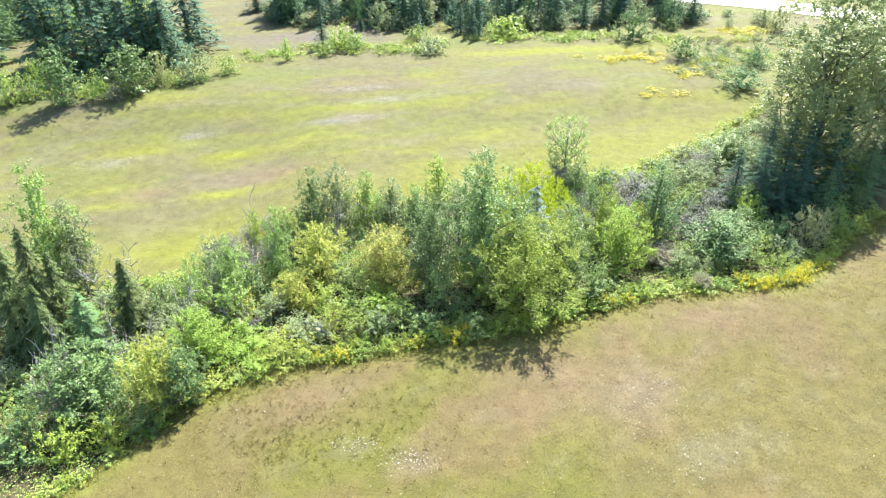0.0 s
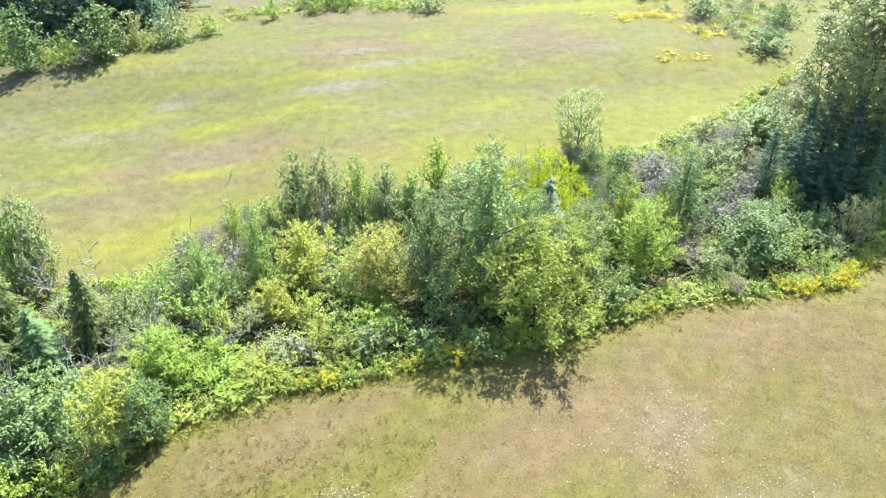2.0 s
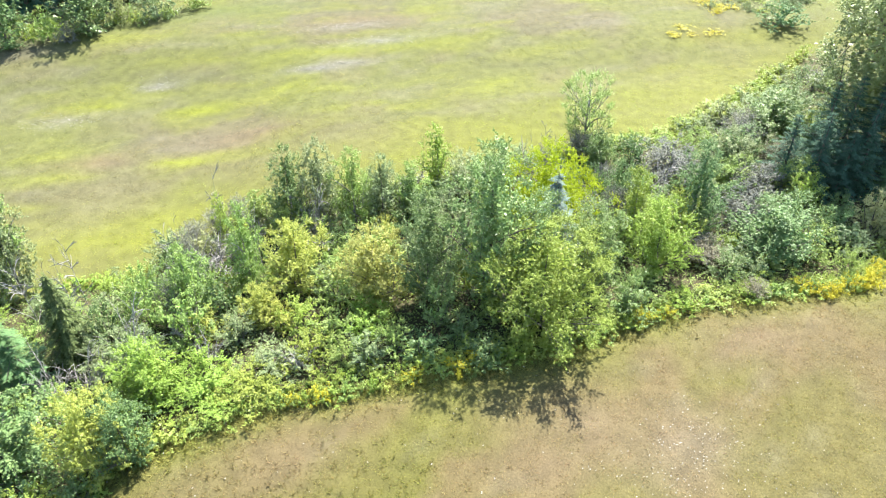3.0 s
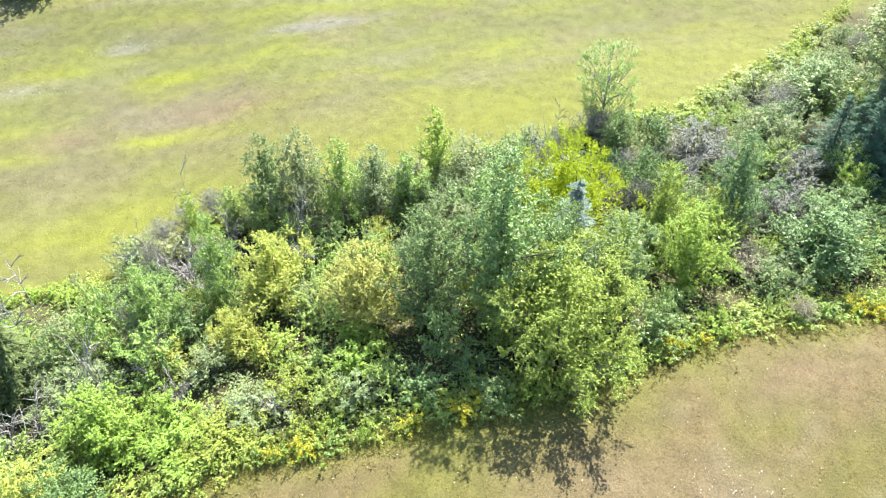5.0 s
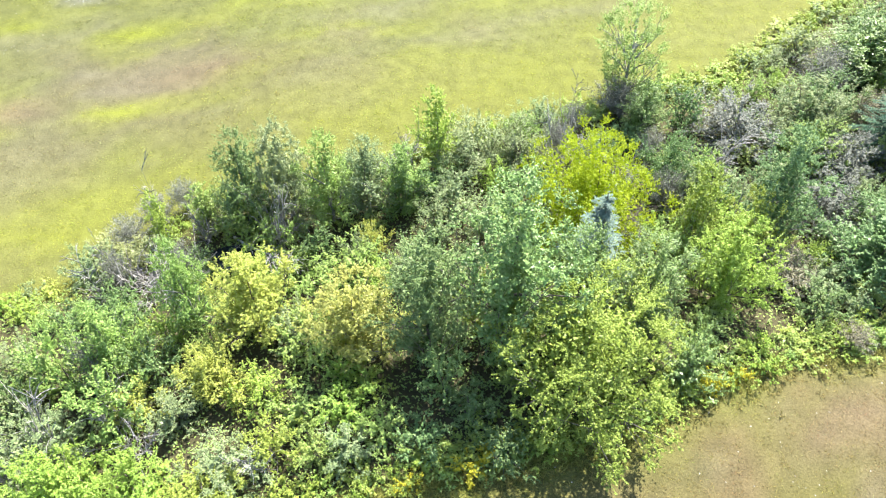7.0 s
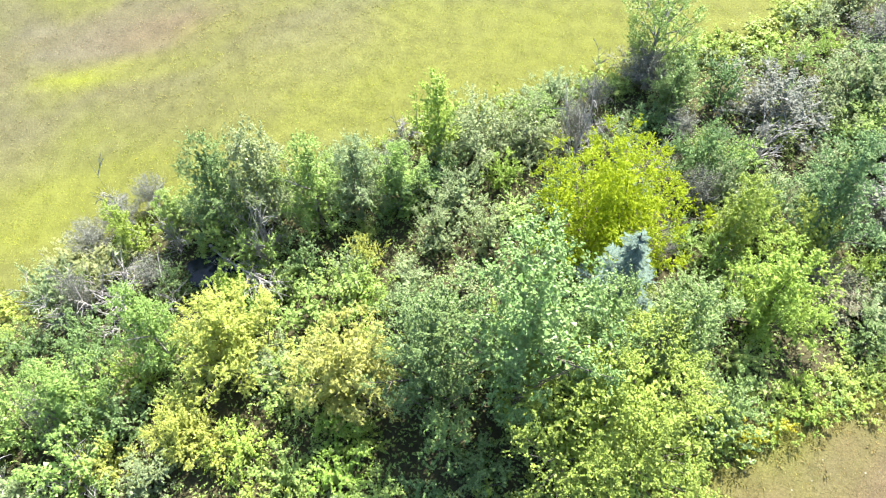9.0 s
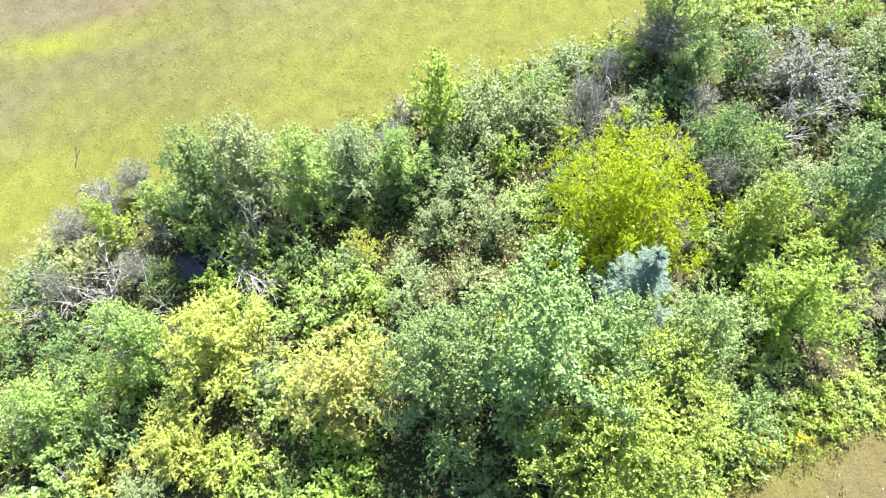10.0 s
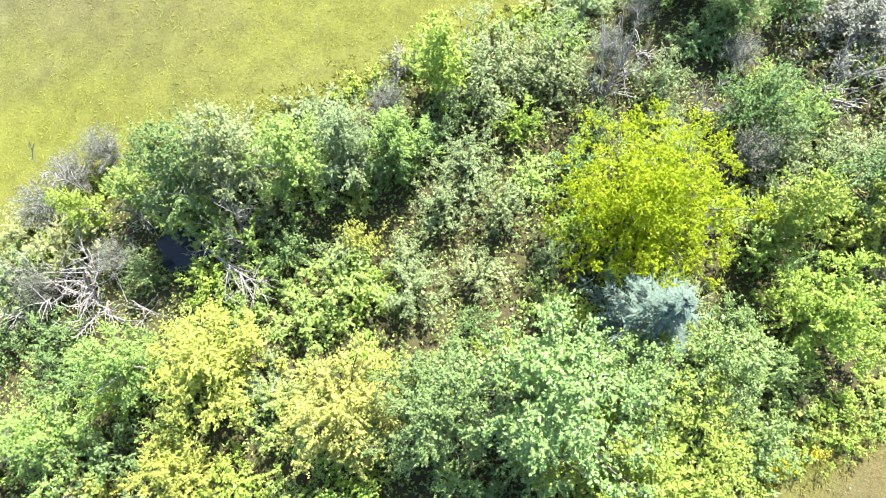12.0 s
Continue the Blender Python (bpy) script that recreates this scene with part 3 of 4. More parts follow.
def bare(kind, seed):
    """Leafless wood: a spray of dead stems, or a thin standing snag with a few bare limbs."""
    rng = np.random.default_rng(seed * 17 + len(kind))
    wood = []
    if kind == "dead_shrub":
        for k in range(7):
            a = k * 0.9 + rng.normal() * 0.2
            tip = np.array((math.cos(a) * rng.uniform(0.4, 1), math.sin(a) * rng.uniform(0.4, 1), rng.uniform(0.35, 1.05)))
            main = bend(rng, (0, 0, -0.08), tip, 0.28, 7)
            paths, rad = [main], [(0.030, 0.008)]
            for i in range(15):
                p = main[rng.integers(1, 5)]
                paths.append(bend(rng, p, p + tip * rng.uniform(0.1, 0.35) + rng.normal(size=3) * 0.26, 0.2, 4))
                rad.append((0.014, 0.006))
            v, f = tubes(paths, rad, 3)
            wood.append(("stem", mesh_of("dead_stem", v, f, DEAD)))
        return wood, None
    main = bend(rng, (0, 0, -0.1), (rng.normal() * 0.1, rng.normal() * 0.1, 1), 0.03, 9)
    v, f = tubes([main], [(0.020, 0.005)], 6)
    wood.append(("trunk", mesh_of("snag_trunk", v, f, DEAD)))
    for i in range(12):
        p = main[rng.integers(2, 8)]
        a = rng.uniform(0, 6.28)
        tip = p + np.array((math.cos(a) * 0.8, math.sin(a) * 0.8, rng.uniform(0.1, 0.25))) * rng.uniform(0.3, 1)
        limb = bend(rng, p, tip, 0.08, 5)
        paths = [limb] + [bend(rng, limb[2], limb[2] + (tip - p) * 0.4 + rng.normal(size=3) * 0.05, 0.1, 3) for _ in range(2)]
        v, f = tubes(paths, [(0.009, 0.004)] + [(0.006, 0.003)] * 2, 4)
        wood.append(("limb", mesh_of("snag_limb", v, f, DEAD)))
    return wood, None


LOOK = {
    "poplar": "silvery grey-green leaves", "cottonwood": "shimmering grey-green leaves", "deep": "deep bluish-green leaves", "alder": "dull mid-green leaves", "maple": "light yellow-green leaves",
    "lime": "glowing lime-yellow leaves", "fresh": "fresh bright green leaves", "yellow": "yellowing late-summer leaves", "gold": "golden-tinged yellow leaves",
    "willow": "soft grey-green leaves", "grey": "dry greyish leaves", "pale": "pale cream-green leaves", "brown": "browned reddish leaves", "dark": "dark green needles",
    "blue": "frosty blue-green needles", "cedar": "olive drooping sprays", "larch": "feathery green needles", "weed": "bright green leaves", "flower": "yellow flower heads",
}
FORM = {
    "poplar": ("poplar_tree", "tall poplar with", "tree"), "maple": ("broad_tree", "broad spreading tree with", "tree"), "round_tree": ("small_tree", "small rounded tree with", "tree"),
    "birch": ("birch_tree", "slim birch with", "tree"), "slender_tree": ("slender_tree", "slender upright tree with", "tree"), "shrub": ("shrub", "dense wild shrub with", "shrub"),
    "fine_shrub": ("shrub", "twiggy wild shrub with", "shrub"), "big_shrub": ("large_shrub", "large spreading shrub with", "shrub"),
    "vase_tree": ("willow_tree", "upright many-stemmed willow with", "tree"), "twiggy_shrub": ("shrub", "half-bare twiggy shrub with", "shrub"),
    "low_bush": ("low_bush", "low spreading bush with", "shrub"),
    "bramble": ("bramble", "low bramble clump with", "shrub"), "cottonwood": ("cottonwood_tree", "very tall cottonwood with", "tree"), "far_tree": ("leafy_tree", "broad distant tree with", "tree"), "far_shrub": ("bush", "big round bush with", "shrub"),
    "spruce": ("spruce_tree", "pointed spruce with", "tree"), "cedar": ("cedar_tree", "shaggy cedar with", "tree"), "larch": ("larch_tree", "airy larch with", "tree"),
    "far_spruce": ("spruce_tree", "tall distant spruce with", "tree"), "dead_shrub": ("dead_shrub", "bare dead shrub of weathered grey stems", "dead shrub"), "snag": ("dead_tree", "thin leafless dead tree with grey limbs", "dead tree"),
}
SIZE = {**{k: v[:2] for k, v in BROAD.items()}, **{k: v[:2] for k, v in CONIFER.items()}, **{k: v[:2] for k, v in FAN.items()}, "dead_shrub": (1, 1), "snag": (1, 0.45)}
STOCK, COUNT, STANDS = {}, {}, []
turns = random.Random(7)


def plant(kind, leaf, x, y, h, r, where="in the hedge", group=""):
    """One plant at x, y with its height and crown radius; it shares its meshes with others of its kind."""
    if kind == "shrub":
        kind = "big_shrub" if r > 2.3 or r > 1.9 and leaf not in ("grey", "brown") else "twiggy_shrub" if leaf in ("grey", "brown") else "fine_shrub" if leaf in ("willow", "grey", "brown", "pale") else "shrub"
    if kind == "far_shrub" and h > 6:
        kind = "far_tree"
    n = COUNT[kind] = COUNT.get(kind, -1) + 1
    seed = n % VARIANTS.get(kind, 2)
    if (kind, seed) not in STOCK:
        STOCK[kind, seed] = conifer(kind, seed) if kind in CONIFER else broadleaf(kind, seed) if kind in BROAD else fanned(kind, seed) if kind in FAN else bare(kind, seed)
    wood, crown = STOCK[kind, seed]
    name, form, category = FORM[kind]
    root = new(name)
    root.empty_display_size = 0.2
    h0, r0 = SIZE[kind]
    root.location = (x, y, float(land(np.array([x]), np.array([y]))[0]))
    root.rotation_euler = (0, 0, turns.uniform(0, 6.28))
    root.scale = (r / r0, r / r0, h / h0)
    tagged(root, f"{form} {LOOK[leaf]} {where}" if leaf else f"{form} {where}", category, group)
    trunk = None
    for part_name, me in wood:
        ob = new(part_name, me)
        ob.parent = trunk if part_name in ("limb", "bough") and trunk else root
        if part_name == "trunk":
            trunk = ob
        if part_name in ("bough", "branchwork"):
            tagged(ob, kind="stuff")
    if crown:
        ob = new("crown", crown)
        ob.parent = root
        ob.material_slots[0].link = "OBJECT"
        ob.material_slots[0].material = LEAF[leaf]
    STANDS.append((x, y, r))
    return root


# ---- the plants that stand out, one by one ----
# the tall trees in the middle of the hedge
plant("poplar", "poplar", 3.0, 45.4, 11.4, 2.9)
plant("poplar", "deep", -0.9, 45.3, 8.2, 2.2)
plant("poplar", "poplar", 5.9, 45.8, 7.9, 1.7)
plant("poplar", "poplar", 9.5, 46.4, 6.9, 1.9)
plant("maple", "maple", 5.9, 42.6, 7.3, 4.2)
plant("maple", "lime", 7.7, 53.0, 8.0, 3.6)
plant("spruce", "blue", 7.2, 48.3, 8.2, 2.6)
plant("round_tree", "yellow", -9.6, 47.2, 5.4, 2.3)
plant("round_tree", "gold", -4.3, 45.2, 5.8, 2.3)
plant("birch", "deep", -11.4, 55.2, 7.3, 1.8)
plant("birch", "willow", -9.1, 55.6, 7.4, 1.9)
plant("birch", "alder", -6.7, 55.4, 6.8, 1.7)
plant("birch", "willow", -4.6, 56.2, 5.8, 1.6)
plant("birch", "alder", -2.4, 56.4, 5.0, 1.5)
plant("slender_tree", "fresh", -0.4, 59.8, 6.2, 1.2)
plant("birch", "alder", -12.8, 47.2, 7.0, 1.4)
plant("round_tree", "fresh", 14.2, 48.3, 6.2, 2.2)
plant("slender_tree", "maple", 13.6, 52.4, 6.8, 1.1)
plant("birch", "larch", 18.4, 53.4, 8.0, 2.1)
plant("vase_tree", "alder", 12.6, 66.2, 7.5, 2.2)
plant("shrub", "grey", 12.2, 64.6, 3.0, 1.5)
plant("shrub", "deep", 13.8, 64.4, 3.2, 1.2)
# shrubs and small trees, first stretch
plant("shrub", "alder", -11.4, 53.9, 3.5, 1.6)
plant("shrub", "willow", 1.8, 60.1, 3.5, 2.5)
plant("shrub", "willow", 4.7, 60.1, 3.2, 2.1)
plant("shrub", "grey", 8.8, 63.3, 2.6, 1.2)
plant("shrub", "willow", 6.4, 63.5, 2.5, 1.6)
plant("shrub", "deep", 13.7, 57.6, 4.0, 2.0)
plant("shrub", "grey", 11.8, 65.2, 3.0, 2.1)
plant("round_tree", "poplar", 13.0, 62.7, 4.0, 1.4)
plant("shrub", "deep", 16.2, 63.2, 3.4, 1.5)
plant("shrub", "grey", 18.9, 61.9, 3.2, 3.0)
plant("shrub", "grey", 13.0, 55.7, 3.4, 1.4)
plant("shrub", "deep", 25.3, 63.6, 3.4, 2.8)
plant("round_tree", "poplar", 29.8, 68.4, 4.5, 2.8)
plant("shrub", "brown", 27.5, 62.6, 3.0, 1.6)
plant("shrub", "deep", 24.1, 62.0, 3.0, 1.8)
plant("shrub", "deep", 30.4, 68.4, 4.0, 2.4)
plant("shrub", "willow", 26.7, 71.2, 2.6, 1.8)
plant("shrub", "grey", 24.6, 58.8, 2.4, 1.9)
plant("shrub", "grey", 17.7, 50.8, 2.2, 1.6)
plant("shrub", "brown", 18.0, 49.5, 2.4, 2.2)
plant("shrub", "willow", 19.4, 48.9, 2.2, 1.8)
plant("shrub", "deep", 24.6, 52.4, 4.0, 2.9)
plant("round_tree", "deep", 22.8, 49.8, 4.8, 2.8)
plant("shrub", "grey", 22.5, 54.5, 3.0, 2.4)
plant("shrub", "deep", 28.5, 52.3, 3.0, 1.7)
plant("shrub", "alder", 25.6, 49.9, 3.0, 1.6)
plant("shrub", "pale", 31.2, 52.6, 4.2, 1.7)
plant("shrub", "pale", 32.8, 53.4, 3.6, 1.2)
plant("shrub", "willow", 28.7, 50.7, 2.2, 1.6)
plant("shrub", "brown", 19.7, 44.9, 1.5, 1.1)
plant("shrub", "willow", 24.2, 62.5, 4.0, 2.9)
plant("shrub", "deep", 32.2, 71.1, 4.0, 2.9)
plant("shrub", "grey", 27.0, 67.4, 3.5, 2.3)
plant("shrub", "brown", 28.6, 62.7, 3.0, 1.9)
plant("shrub", "alder", 23.3, 59.4, 3.0, 2.3)
plant("shrub", "grey", 24.8, 58.4, 3.0, 2.5)
plant("shrub", "alder", 28.0, 58.3, 3.5, 2.0)
plant("shrub", "fresh", 27.8, 56.3, 3.5, 1.3)
plant("shrub", "poplar", 11.4, 44.0, 3.4, 1.2)
plant("shrub", "poplar", 11.0, 43.2, 2.0, 1.6)
plant("shrub", "maple", 16.7, 51.8, 5.0, 1.8)
# the hedge round the yellow trees
plant("shrub", "willow", -19.5, 51.2, 4.0, 1.8)
plant("shrub", "grey", -18.2, 50.9, 4.2, 1.0)
plant("shrub", "alder", -19.8, 44.3, 2.8, 1.3)
plant("shrub", "willow", -21.6, 45.4, 2.6, 1.5)
plant("shrub", "alder", -16.9, 44.9, 3.4, 1.7)
plant("shrub", "deep", -15.9, 46.6, 4.0, 1.3)
plant("shrub", "deep", -13.9, 43.9, 3.0, 1.4)
plant("slender_tree", "fresh", -16.4, 54.2, 4.5, 0.7)
plant("shrub", "fresh", -13.8, 46.1, 2.6, 1.2)
plant("slender_tree", "alder", -14.0, 55.0, 4.0, 0.8)
plant("round_tree", "yellow", -11.3, 43.4, 2.8, 1.3)
plant("shrub", "yellow", -10.2, 42.8, 2.0, 1.3)
plant("shrub", "yellow", -14.3, 42.2, 2.0, 1.3)
plant("shrub", "willow", -12.4, 41.6, 2.2, 1.4)
plant("shrub", "fresh", -8.7, 42.7, 2.4, 1.4)
plant("shrub", "alder", -6.7, 45.2, 3.2, 1.9)
plant("shrub", "alder", -4.8, 50.3, 3.4, 1.8)
plant("shrub", "willow", -1.9, 50.1, 3.0, 1.5)
plant("shrub", "yellow", -4.3, 52.4, 3.0, 1.0)
plant("shrub", "fresh", -4.7, 41.4, 2.2, 1.5)
plant("shrub", "willow", -9.8, 39.1, 2.0, 1.7)
plant("shrub", "maple", -7.8, 39.8, 2.2, 1.4)
plant("shrub", "willow", -4.6, 39.7, 2.2, 1.3)
plant("shrub", "alder", -3.0, 40.4, 2.4, 1.2)
plant("shrub", "alder", -6.0, 39.7, 1.8, 1.1)
plant("shrub", "fresh", -16.3, 39.0, 2.4, 1.5)
plant("shrub", "fresh", -13.8, 38.8, 2.2, 1.2)
plant("shrub", "fresh", -15.6, 37.2, 2.0, 1.4)
plant("shrub", "alder", -18.2, 37.1, 2.2, 1.5)
plant("shrub", "willow", -20.1, 40.3, 2.0, 1.1)
plant("shrub", "willow", -18.2, 41.3, 2.4, 1.1)
plant("shrub", "poplar", -0.3, 42.6, 4.0, 1.2)
plant("shrub", "deep", 1.0, 41.4, 2.0, 1.4)
plant("shrub", "deep", -1.5, 40.1, 1.6, 1.3)
plant("shrub", "deep", 2.2, 39.7, 1.6, 1.3)
plant("dead_shrub", "", -15.2, 42.0, 2.4, 1.3)
plant("dead_shrub", "", -9.4, 52.9, 3.6, 1.1)
plant("dead_shrub", "", -13.8, 40.4, 1.6, 1.1)
plant("dead_shrub", "", -20.4, 40.0, 1.6, 0.9)
plant("snag", "", -18.8, 51.6, 5.2, 0.5)
plant("snag", "", 8.8, 64.4, 4.0, 0.4)
plant("dead_shrub", "", 4.3, 60.1, 2.0, 1.0)
plant("dead_shrub", "", 11.5, 58.3, 1.6, 1.1)
plant("dead_shrub", "", -16.0, 50.2, 1.5, 1.9)
plant("snag", "", -16.9, 55.5, 6.0, 0.5)
plant("snag", "", -18.7, 49.7, 5.0, 0.5)
plant("shrub", "willow", 0.6, 55.7, 3.4, 1.7)
plant("shrub", "deep", -2.5, 56.1, 4.0, 1.4)
plant("shrub", "willow", -5.6, 57.7, 3.5, 1.3)
plant("shrub", "willow", -0.6, 53.9, 3.0, 1.4)
plant("shrub", "willow", 2.0, 53.6, 3.0, 1.3)
plant("shrub", "alder", -6.6, 49.0, 2.6, 1.7)
plant("shrub", "alder", -8.2, 51.0, 2.2, 1.2)
plant("shrub", "fresh", -4.0, 50.5, 1.8, 1.4)
plant("shrub", "willow", 0.9, 50.9, 2.2, 1.3)
plant("shrub", "deep", -17.3, 48.7, 2.8, 1.4)
plant("shrub", "willow", -7.7, 46.2, 2.4, 1.5)
plant("shrub", "fresh", -3.9, 47.1, 2.2, 1.3)
plant("shrub", "yellow", -2.1, 46.6, 2.0, 1.0)
plant("shrub", "alder", -13.3, 55.4, 3.0, 1.2)
plant("shrub", "willow", 14.4, 56.0, 3.2, 1.6)
plant("shrub", "fresh", 15.5, 53.5, 3.0, 1.6)
plant("shrub", "alder", 12.7, 51.4, 3.4, 1.4)
plant("shrub", "fresh", 9.8, 47.1, 2.0, 1.1)
plant("shrub", "deep", 11.1, 48.4, 2.6, 1.0)
plant("shrub", "maple", 1.5, 46.8, 4.5, 1.3)
plant("shrub", "grey", 7.2, 61.0, 3.0, 1.2)
plant("shrub", "alder", 5.0, 61.4, 3.0, 1.5)
plant("dead_shrub", "", -26.0, 34.5, 3.0, 1.1)
plant("dead_shrub", "", -17.2, 39.9, 2.4, 1.5)
plant("dead_shrub", "", -20.5, 38.9, 2.0, 1.5)
plant("dead_shrub", "", -9.4, 53.8, 3.4, 1.4)
plant("dead_shrub", "", -8.5, 39.3, 1.4, 1.1)
plant("snag", "", -12.6, 49.5, 5.0, 0.6)
plant("snag", "", -24.8, 48.1, 5.0, 0.7)
plant("snag", "", -25.5, 46.2, 5.0, 0.5)
plant("shrub", "pale", -17.8, 52.8, 2.2, 1.6)
plant("shrub", "grey", -15.0, 52.2, 2.4, 1.3)
plant("shrub", "pale", -13.6, 54.9, 2.2, 1.2)
plant("dead_shrub", "", -16.4, 51.5, 2.4, 1.8)
plant("dead_shrub", "", -18.3, 50.9, 2.2, 1.8)
plant("dead_shrub", "", -14.1, 54.3, 2.6, 1.4)
plant("dead_shrub", "", 7.0, 59.2, 3.4, 1.4)
plant("dead_shrub", "", 8.1, 60.6, 3.2, 1.5)
plant("dead_shrub", "", 17.0, 58.7, 2.6, 1.7)
plant("dead_shrub", "", -2.4, 60.9, 2.0, 1.1)
plant("shrub", "alder", -9.3, 52.6, 3.2, 1.4)
plant("shrub", "deep", -7.1, 52.1, 3.0, 1.3)
plant("shrub", "fresh", -10.6, 50.8, 2.6, 1.2)
plant("shrub", "willow", -4.8, 51.8, 2.6, 1.2)
plant("shrub", "grey", -17.6, 56.4, 2.4, 1.5)
plant("shrub", "grey", -19.1, 55.0, 2.4, 1.6)
plant("shrub", "grey", -16.1, 57.4, 2.6, 1.3)
plant("shrub", "pale", -20.1, 53.7, 2.0, 1.4)
# the dead tree that has fallen across the pool
fallen = tagged(new("fallen_tree"), "bleached dead tree lying fallen across the dark pool", "dead tree")
fallen.location = (-12.4, 54.0, -1.0)
fall_rng = np.random.default_rng(5)
trunk_line = bend(fall_rng, (0, 0, 0), (3.7, -3.2, 1.5), 0.05, 9)
v, f = tubes([trunk_line], [(0.09, 0.03)], 7)
fallen_trunk = new("trunk", mesh_of("fallen_trunk", v, f, DEAD))
fallen_trunk.parent = fallen
for k in range(26):
    p = trunk_line[fall_rng.integers(3, 9)]
    tip = p + np.array((0.75, -0.65, 0.25)) * fall_rng.uniform(0.3, 1.2) + fall_rng.normal(size=3) * (0.45, 0.45, 0.3)
    limb = bend(fall_rng, p, tip, 0.12, 5)
    twigs = [limb] + [bend(fall_rng, limb[fall_rng.integers(1, 5)], tip + fall_rng.normal(size=3) * 0.32, 0.15, 3) for _ in range(5)]
    v, f = tubes(twigs, [(0.026, 0.009)] + [(0.012, 0.006)] * 5, 4)
    ob = new("limb", mesh_of("fallen_limb", v, f, DEAD))
    ob.parent = fallen_trunk
plant("shrub", "deep", -13.7, 51.6, 2.2, 1.1)
plant("shrub", "alder", -10.3, 53.6, 2.4, 1.1)
plant("bramble", "fresh", -11.2, 51.6, 1.0, 0.8)
# the left end of the hedge
plant("birch", "alder", -31.5, 49.0, 11.8, 2.6)
plant("birch", "willow", -29.5, 49.0, 8.9, 1.8)
plant("cedar", "cedar", -27.9, 40.5, 10.2, 2.5)
plant("cedar", "cedar", -26.8, 41.0, 8.0, 2.1)
plant("cedar", "cedar", -30.2, 41.0, 9.9, 2.5)
plant("cedar", "cedar", -26.9, 38.5, 7.0, 1.8)
plant("cedar", "cedar", -22.6, 42.0, 6.7, 2.2)
plant("spruce", "larch", -24.7, 39.5, 5.6, 2.4)
plant("snag", "", -25.9, 44.5, 5.5, 0.7)
plant("snag", "", -23.4, 44.5, 6.4, 0.6)
plant("shrub", "deep", -20.8, 42.8, 4.0, 1.4)
plant("shrub", "alder", -18.7, 44.3, 5.0, 1.6)
plant("shrub", "willow", -18.6, 39.6, 3.2, 1.9)
plant("shrub", "willow", -21.4, 42.1, 3.0, 1.8)
plant("birch", "alder", -15.8, 44.6, 6.0, 1.4)
plant("shrub", "alder", -15.2, 41.8, 4.0, 1.8)
plant("shrub", "willow", -17.8, 40.6, 3.0, 1.8)
plant("shrub", "grey", -17.1, 44.4, 4.0, 1.2)
plant("shrub", "grey", -18.4, 40.7, 2.0, 1.2)
plant("round_tree", "deep", -22.0, 33.0, 5.8, 3.1)
plant("round_tree", "yellow", -17.7, 33.2, 5.8, 1.9)
plant("round_tree", "deep", -16.2, 33.6, 4.8, 1.6)
plant("round_tree", "fresh", -16.5, 37.8, 4.3, 1.8)
plant("shrub", "alder", -21.0, 36.4, 3.0, 1.7)
plant("shrub", "yellow", -15.9, 33.8, 2.0, 0.8)
plant("shrub", "fresh", -21.8, 29.2, 2.8, 1.5)
plant("shrub", "fresh", -19.9, 30.6, 2.4, 1.3)
plant("shrub", "deep", -24.6, 29.6, 3.2, 1.9)
plant("shrub", "deep", -18.2, 31.4, 2.0, 1.2)
plant("dead_shrub", "", -25.6, 36.4, 3.6, 1.1)
plant("dead_shrub", "", -22.2, 38.4, 3.4, 1.2)
plant("dead_shrub", "", -18.6, 41.0, 3.4, 1.4)
plant("shrub", "maple", -10.7, 37.4, 1.4, 2.1)
plant("shrub", "fresh", -13.0, 37.4, 1.4, 2.2)
# the tall group beside the far right bend
plant("cottonwood", "cottonwood", 37.8, 66.5, 21.0, 5.8)
plant("cottonwood", "cottonwood", 50.5, 74.0, 24.0, 6.6)
plant("cottonwood", "cottonwood", 58.5, 79.0, 23.0, 5.0)
plant("larch", "dark", 30.9, 61.6, 8.6, 2.9)
plant("larch", "dark", 27.6, 60.0, 6.6, 2.4)
plant("larch", "dark", 29.4, 58.8, 7.4, 2.4)
plant("larch", "dark", 33.4, 62.8, 8.4, 2.8)
plant("shrub", "fresh", 27.4, 56.0, 2.6, 1.0)
plant("shrub", "willow", 16.7, 55.4, 3.0, 1.6)
plant("shrub", "alder", 15.7, 57.6, 3.0, 1.5)
plant("shrub", "willow", 9.5, 59.3, 3.0, 1.3)
plant("spruce", "dark", 33.0, 58.6, 5.5, 2.1)
plant("spruce", "dark", 37.6, 61.8, 10.0, 2.8)
plant("spruce", "larch", 41.4, 62.6, 6.6, 2.2)
plant("spruce", "dark", 31.6, 58.6, 5.6, 2.2)
plant("spruce", "larch", 45.0, 66.0, 6.1, 2.2)
plant("spruce", "larch", 35.6, 58.4, 5.2, 1.6)
plant("spruce", "dark", 34.6, 61.4, 8.8, 2.8)
plant("shrub", "deep", 32.3, 63.8, 5.0, 2.2)
plant("shrub", "alder", 42.2, 68.0, 5.0, 2.6)
plant("shrub", "pale", 43.8, 67.7, 6.0, 1.7)
